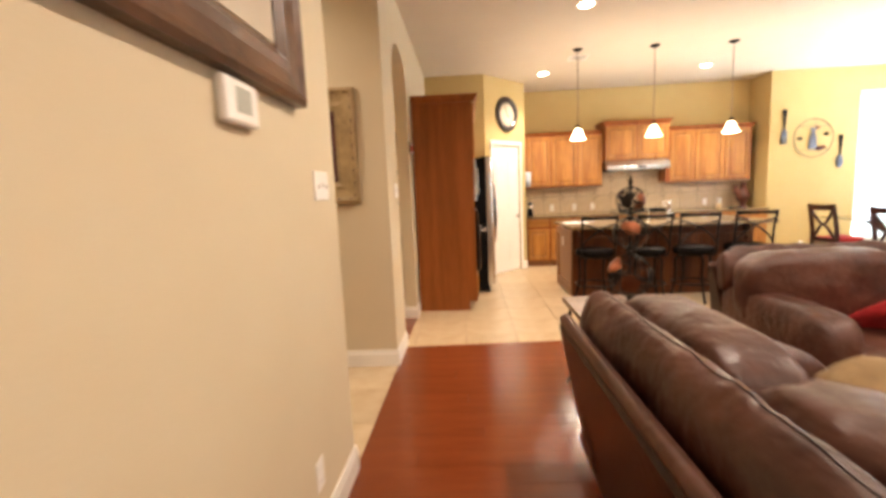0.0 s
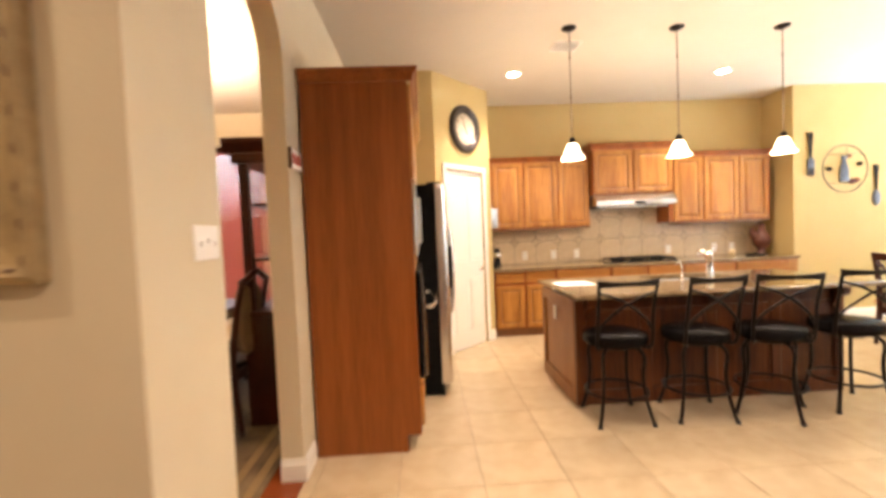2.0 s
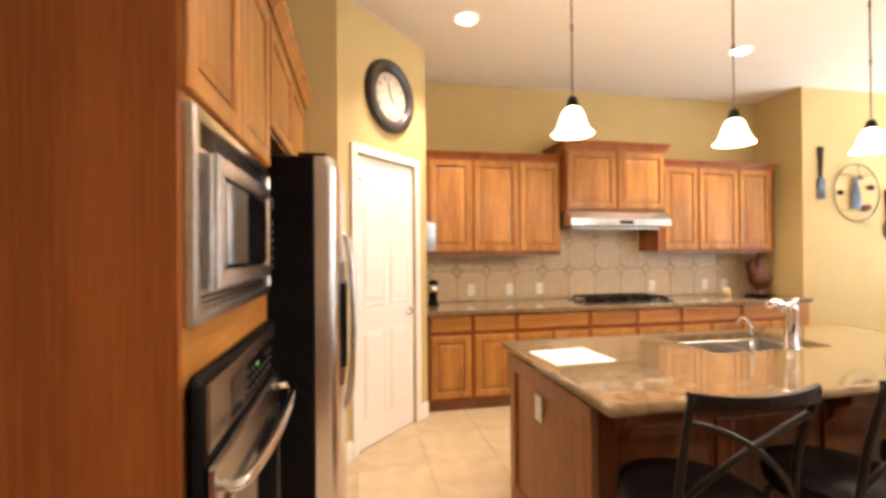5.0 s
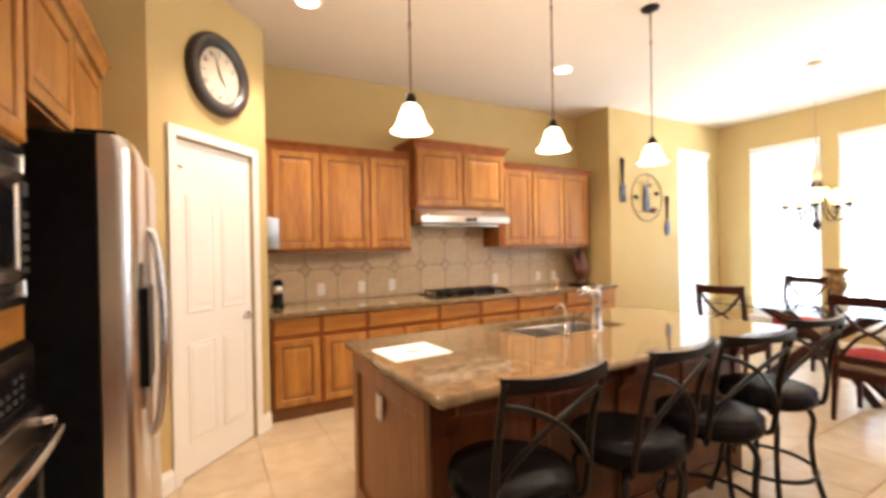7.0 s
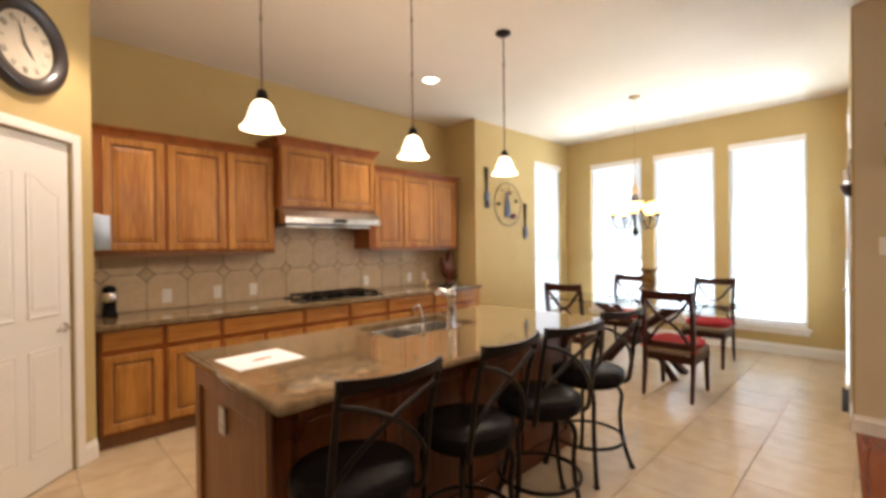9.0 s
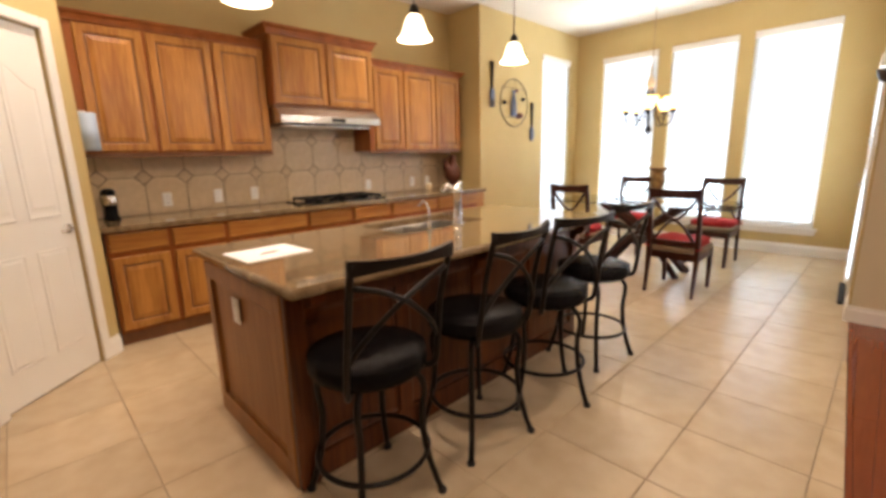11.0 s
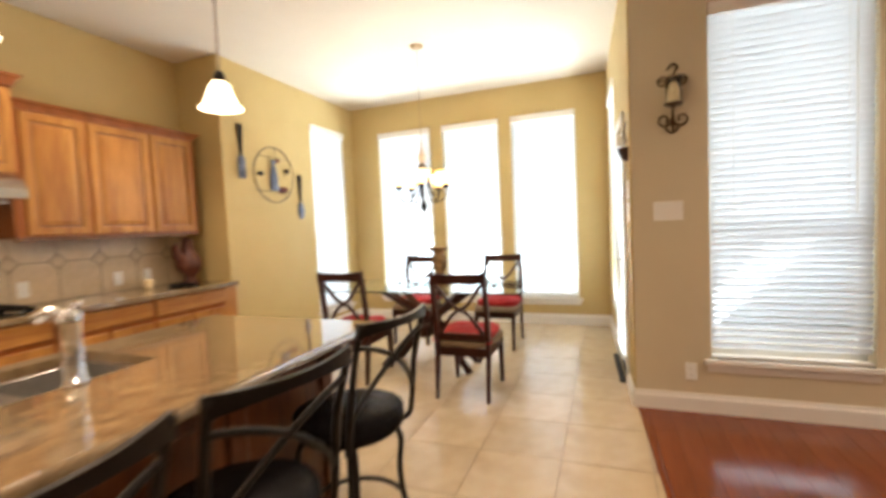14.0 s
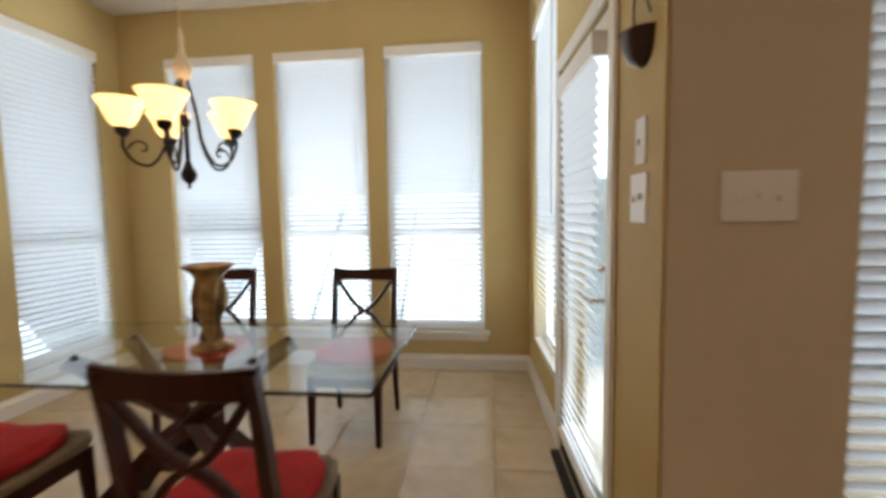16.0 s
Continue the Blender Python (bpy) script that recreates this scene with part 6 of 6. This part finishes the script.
for k in range(3):
    w_ = 2 * (IX - RW) / 3
    x = -IX + RW + w_ * k
    block("centre_board", M_TABLEWD, et, (x + 0.001, x + w_ - 0.001, -IY + RW + 0.002, IY - RW - 0.002, TZ - 0.0115, TZ - 0.001), 0.002)
for sx in (-1, 1):
    for sy in (-1, 1):
        bm = bmesh.new()
        px, py = sx * (TX - 0.05), sy * (TY - 0.05)
        tube(bm, spline([(px, py, TZ - 0.036), (px * 1.04, py * 1.04, 0.42), (px * 0.9, py * 0.9, 0.18), (px * 1.1, py * 1.1, 0.008)], 7), 0.010, 8)
        leg = part("leg", bm, M_IRON, et, smooth=True)
        bm = bmesh.new()
        tube(bm, [(px * 0.9 - sx * (0.055 - 0.004 * n) * (1 - math.cos(0.55 * n)) * 0.6, py, 0.30 + (0.055 - 0.004 * n) * math.sin(0.55 * n)) for n in range(11)], 0.005, 6)
        part("scroll", bm, M_IRON, leg, smooth=True)

gs = thing("globe_sculpture", "stack of three open wire globes with copper continents", "sculpture", (1.20, 2.78, 0.6005))
bm = bmesh.new()
lathe(bm, [(0.0005, 0), (0.085, 0), (0.088, 0.010), (0.06, 0.022), (0.028, 0.034), (0.014, 0.05), (0.010, 0.08)], 24)
tube(bm, [(0, 0, 0.05), (0, 0, 0.75)], 0.006, 8)
for z in (0.075, 0.33, 0.365, 0.53, 0.56, 0.70):
    lathe(bm, [(0.006, -0.014), (0.016, -0.006), (0.018, 0.0), (0.016, 0.006), (0.006, 0.014)], 12, (0, 0, z))
lathe(bm, [(0.006, 0.0), (0.011, 0.012), (0.012, 0.026), (0.006, 0.05), (0.0005, 0.07)], 12, (0, 0, 0.71))
part("stand", bm, M_IRON, gs, "dark bronze stand with finial", True)
for cz, r, sd in ((0.20, 0.122, 0), (0.447, 0.092, 1), (0.63, 0.076, 2)):
    tilt_ = Matrix.Rotation(radians(18), 4, "Y")
    cage = None
    for la in (0.0, -0.55, 0.55):
        bm = bmesh.new()
        tube(bm, [tilt_ @ Vector(p) + Vector((0, 0, cz)) for p in circle_points((0, 0, r * math.sin(la)), r * math.cos(la), "z", 28)], 0.0026 if la else 0.005, 5, closed=True)
        if cage is None:
            cage = part("wire_globe", bm, M_IRON, gs, smooth=True)
        else:
            part("ring", bm, M_IRON, cage, smooth=True)
    for k in range(6):
        m_ = tilt_ @ Matrix.Rotation(math.pi * k / 6, 4, "Z")
        bm = bmesh.new()
        tube(bm, [m_ @ Vector(p) + Vector((0, 0, cz)) for p in circle_points((0, 0, 0), r, "x", 28)], 0.0026, 5, closed=True)
        part("ring", bm, M_IRON, cage, smooth=True)
    for lon, lat, su, sv, mt in ((0.3, 0.35, 0.62, 0.5, M_COPPER), (1.9, -0.25, 0.42, 0.62, M_IRON), (3.2, 0.3, 0.75, 0.5, M_COPPER), (4.5, -0.3, 0.5, 0.55, M_COPPER), (5.5, 0.35, 0.45, 0.45, M_IRON)):
        bm = bmesh.new()
        ring = []
        for n in range(4):
            f = 1 - n / 3.2
            row_ = []
            for k in range(22):
                a = 2 * math.pi * k / 22
                wob = 1 + 0.28 * noise.noise(Vector((math.cos(a) * 1.6 + lon * 3 + sd * 7, math.sin(a) * 1.6, lat * 5)))
                lo_, la_ = lon + sd * 1.1 + su * 0.8 * f * wob * math.cos(a), lat + sv * 0.8 * f * wob * math.sin(a)
                rr = r + 0.003
                row_.append(tilt_ @ Vector((rr * math.cos(la_) * math.cos(lo_), rr * math.cos(la_) * math.sin(lo_), rr * math.sin(la_))) + Vector((0, 0, cz)))
            ring.append(row_)
        ring_sweep(bm, ring)
        part("continent", bm, mt, cage, smooth=False)

# ---- dining room beyond the arch ----
hu = thing("china_cabinet", "dark wooden china cabinet with glazed sides", "cabinet", (-0.47, 5.55, 0), 90)
HW, HD = 1.25, 0.44
hu.matrix_world = pose(-0.455, 6.80, 0, 0, 0, -90)
block("base", M_CHERRY, hu, (0, HW, -HD, 0, 0.0, 0.80), 0.01)
block("waist_moulding", M_CHERRY, hu, (-0.02, HW + 0.02, -HD - 0.03, 0, 0.80, 0.84), 0.01)
for x in (0.0, HW - 0.06):
    for y in (-HD + 0.02, -0.06):
        block("post", M_CHERRY, hu, (x, x + 0.06, y, y + 0.06, 0.84, 1.90), 0.004)
block("back", M_CHERRY, hu, (0.06, HW - 0.06, -0.03, -0.01, 0.84, 1.90), 0)
block("cornice", M_CHERRY, hu, (-0.03, HW + 0.03, -HD - 0.02, 0, 1.90, 1.97), 0.01)
bm = bmesh.new()
prism(bm, [(-0.03, 1.97), (-0.07, 2.04), (-0.07, 2.07), (HW + 0.07, 2.07), (HW + 0.07, 2.04), (HW + 0.03, 1.97)], -HD - 0.06, 0, "y")
part("crown", bm, M_CHERRY, hu)
for a, b, c, d in ((0.06, HW - 0.06, -HD + 0.04, -HD + 0.046), ):
    g = block("glass_door", M_GLASS, hu, (a, b, c, d, 0.86, 1.89), 0)
    g.visible_shadow = False
for z in (1.2, 1.6):
    block("shelf", M_CHERRY, hu, (0.06, HW - 0.06, -HD + 0.05, -0.03, z, z + 0.02), 0.002)
for k in range(3):
    cabinet_door(hu, 0.03 + 0.4 * k, 0.41 + 0.4 * k, 0.08, 0.76, y=-HD, mat=M_CHERRY)
dt = thing("formal_table", "dark wooden dining table with a bowl of fruit", "table", (-1.85, 6.05, 0))
block("tabletop", M_CHERRY, dt, (-0.52, 0.52, -0.95, 0.95, 0.72, 0.76), 0.01)
block("apron", M_CHERRY, dt, (-0.44, 0.44, -0.85, 0.85, 0.63, 0.72), 0.004)
for sx in (-1, 1):
    for sy in (-1, 1):
        bm = bmesh.new()
        lathe(bm, [(0.03, 0), (0.04, 0.05), (0.028, 0.12), (0.045, 0.40), (0.03, 0.52), (0.05, 0.56), (0.05, 0.64)], 14, (sx * 0.40, sy * 0.80, 0))
        part("leg", bm, M_CHERRY, dt, smooth=True)
fb = thing("table_centrepiece", "low centrepiece of fruit and leaves on the table", "centrepiece", (-1.62, 5.95, 0.7605))
bm = bmesh.new()
lathe(bm, [(0.0005, 0), (0.07, 0), (0.16, 0.04), (0.17, 0.05), (0.06, 0.015), (0.0005, 0.012)], 20)
part("bowl", bm, M_FACE, fb, smooth=True)
for k in range(9):
    bm = bmesh.new()
    bmesh.ops.create_icosphere(bm, subdivisions=2, radius=0.034)
    o = part("fruit", bm, M_FRUIT if k % 3 else M_RED, fb, smooth=True)
    a = k * 2.4
    o.location = (0.085 * math.cos(a) * (k % 3 > 0), 0.085 * math.sin(a) * (k % 3 > 0), 0.055 + 0.018 * (k % 3 == 0) * (k / 4 + 1))


def formal_chair():
    s = thing("formal_chair", "dark wooden dining chair with upholstered tan back", "chair", group="chairs round the formal table")
    for sx in (-1, 1):
        bm = bmesh.new()
        tube(bm, spline([(sx * 0.20, 0.20, 0.44), (sx * 0.22, 0.23, 0.30), (sx * 0.20, 0.215, 0.10), (sx * 0.215, 0.235, 0.0)], 5), 0.022, 8)
        part("front_leg", bm, M_CHERRY, s, smooth=True)
        bm = bmesh.new()
        tube(bm, spline([(sx * 0.19, -0.25, 0.0), (sx * 0.19, -0.21, 0.44), (sx * 0.20, -0.25, 0.80), (sx * 0.19, -0.31, 1.08)], 5), 0.021, 8)
        part("back_post", bm, M_CHERRY, s, smooth=True)
    block("seat_frame", M_CHERRY, s, (-0.23, 0.23, -0.22, 0.23, 0.38, 0.44), 0.01)
    bm = bmesh.new()
    cushion(bm, -0.22, 0.22, -0.20, 0.22, 0.43, 0.50, 0.08, 6)
    part("seat", bm, M_SEAT_BACKLIT, s, "padded seat coloured dark as if backlit", True)
    bm = bmesh.new()
    cushion(bm, -0.17, 0.17, -0.285, -0.225, 0.56, 1.02, 0.06, 6, 4)
    part("backrest", bm, M_TAUPE, s, "tan upholstered back", True)
    bm = bmesh.new()
    tube(bm, spline([(-0.20, -0.30, 1.06), (-0.10, -0.315, 1.10), (0, -0.32, 1.13), (0.10, -0.315, 1.10), (0.20, -0.30, 1.06)], 5), 0.024, 8)
    part("top_rail", bm, M_CHERRY, s, smooth=True)
    return s


fc = formal_chair()
fc.matrix_world = pose(-1.12, 5.60, 0, 0, 0, 86)
for x, y, r in ((-1.12, 6.45, 94), (-2.55, 5.6, -90), (-2.55, 6.45, -88), (-1.85, 4.85, 0)):
    copy_thing(fc, pose(x, y, 0, 0, 0, r))
rug = thing("dining_rug", "dark patterned rug with gold border stripes", "rug", (-1.85, 6.0, 0))
block("carpet", M_RUG, rug, (-1.35, 1.35, -1.75, 1.75, 0.001, 0.010), 0.003)
for a in (-1.30, -1.18, 1.14, 1.26):
    block("border_stripe", M_YELLOWPILLOW, rug, (a, a + 0.05, -1.7, 1.7, 0.0102, 0.0115), 0)
for b in (-1.68, -1.56, 1.52, 1.64):
    block("border_stripe", M_YELLOWPILLOW, rug, (-1.1, 1.1, b, b + 0.05, 0.0102, 0.0115), 0)
# ---- floor pieces ----
def edge(x):
    """The line where wood meets tile."""
    return 3.885 + 0.055 * (x + 0.3)


bm = bmesh.new()
box(bm, -4.7, 7.75, -3.55, 8.55, -0.11, -0.006)
slab = structure("floor", bm, M_GROUT, "beige square ceramic tile floor with thin grout", "floor")
shared = {}
PITCH, JOINT = 0.457, 0.0035


def floor_tile(x0, x1, y0a, y0b, y1):
    key = (round(x1 - x0, 4), round(y1 - y0a, 4), round(y1 - y0b, 4))
    if key not in shared:
        bm = bmesh.new()
        w, a, b = x1 - x0, y0a - y1, y0b - y1
        ring_sweep(bm, [[(e, a + e, z), (w - e, b + e, z), (w - e, -e, z), (e, -e, z)] for e, z in ((0, -0.006), (0, -0.0015), (0.0015, 0.0))])
        o = part("tile", bm, M_TILE, slab)
        shared[key] = o.data
    else:
        o = bpy.data.objects.new("tile", shared[key])
        scene.collection.objects.link(o)
        o.parent = slab
    o.location = (x0, y1, 0)


for i in range(-1, 18):
    for j in range(-2, 10):
        x0, x1 = 2.97 + PITCH * (i - 7), 2.97 + PITCH * (i - 6)
        y0, y1 = 4.635 + PITCH * j, 4.635 + PITCH * (j + 1)
        x0, x1, y1 = max(x0, -0.303), min(x1, 7.6), min(y1, 8.385)
        if x1 - x0 < 0.03 or y1 - y0 < 0.02:
            continue
        if y1 <= edge(x1) + 0.03 or (x0 > 5.19 and y1 < 4.22):
            continue
        if x1 < 0.6 and y0 > 7.0 or x1 < 1.2 and y0 > 7.7:
            continue
        floor_tile(x0 + JOINT / 2, x1 - JOINT / 2, max(y0 + JOINT / 2, edge(x0) + 0.014), max(y0 + JOINT / 2, edge(x1) + 0.014), y1 - JOINT / 2)
for i in range(-6, 0):
    for j in range(4):
        x0, y0 = -0.303 + PITCH * i, 2.17 + PITCH * j
        x1, y1 = min(x0 + PITCH, -0.303), min(y0 + PITCH, 3.50)
        if y1 - y0 > 0.02:
            floor_tile(x0 + JOINT / 2, x1 - JOINT / 2, y0 + JOINT / 2, y0 + JOINT / 2, y1 - JOINT / 2)
bm = bmesh.new()
box(bm, -0.302, 5.188, -3.4, 4.16, -0.0058, -0.0035)
wood = structure("floor_wood", bm, M_PLANKGAP, "glossy cherry red hardwood plank floor", "floor")
PW, PL = 0.1275, 1.22
row = 0
y = -3.39
while y < 4.2:
    x = -0.302 - (row * 0.437) % PL
    while x < 5.188:
        x0, x1 = max(x, -0.302), min(x + PL - 0.0012, 5.188)
        ya, yb = min(y + PW - 0.0012, edge(x0) - 0.012), min(y + PW - 0.0012, edge(x1) - 0.012)
        if x1 - x0 > 0.02 and yb > y + 0.004:
            ya = max(ya, y + 0.003)
            key = (round(x1 - x0, 3), round(ya - y, 3), round(yb - y, 3))
            if ("p", key) not in shared:
                bm = bmesh.new()
                w, a, b = x1 - x0, ya - y, yb - y
                ring_sweep(bm, [[(e, e, z), (w - e, e, z), (w - e, b - e, z), (e, a - e, z)] for e, z in ((0, -0.0034), (0, -0.0005), (0.0008, 0.0004))])
                o = part("plank", bm, M_PLANK, wood)
                shared[("p", key)] = o.data
            else:
                o = bpy.data.objects.new("plank", shared[("p", key)])
                scene.collection.objects.link(o)
                o.parent = wood
            o.location = (x0, y, 0)
        x += PL
    y += PW
    row += 1
bm = bmesh.new()
ring_sweep(bm, [[(x, edge(x) - 0.013, -0.003), (x, edge(x) + 0.013, -0.003), (x, edge(x) + 0.009, 0.003), (x, edge(x) - 0.009, 0.003)] for x in (-0.302, 5.19)])
structure("threshold_strip", bm, M_PLANK, "thin cherry wood strip where planks meet tile", "trim")
bm = bmesh.new()
x = -4.5
row = 0
while x < -0.31:
    y = 3.62 - (row * 0.4) % PL
    while y < 8.38:
        a, b = max(y, 3.62), min(y + PL - 0.0015, 8.38)
        if b - a > 0.02:
            box(bm, x, min(x + PW - 0.0015, -0.304), a, b, -0.005, 0.0)
        y += PL
    x += PW
    row += 1
part("dining_planks", bm, M_PLANK, wood, "cherry planks of the dining room")["kind"] = "stuff"
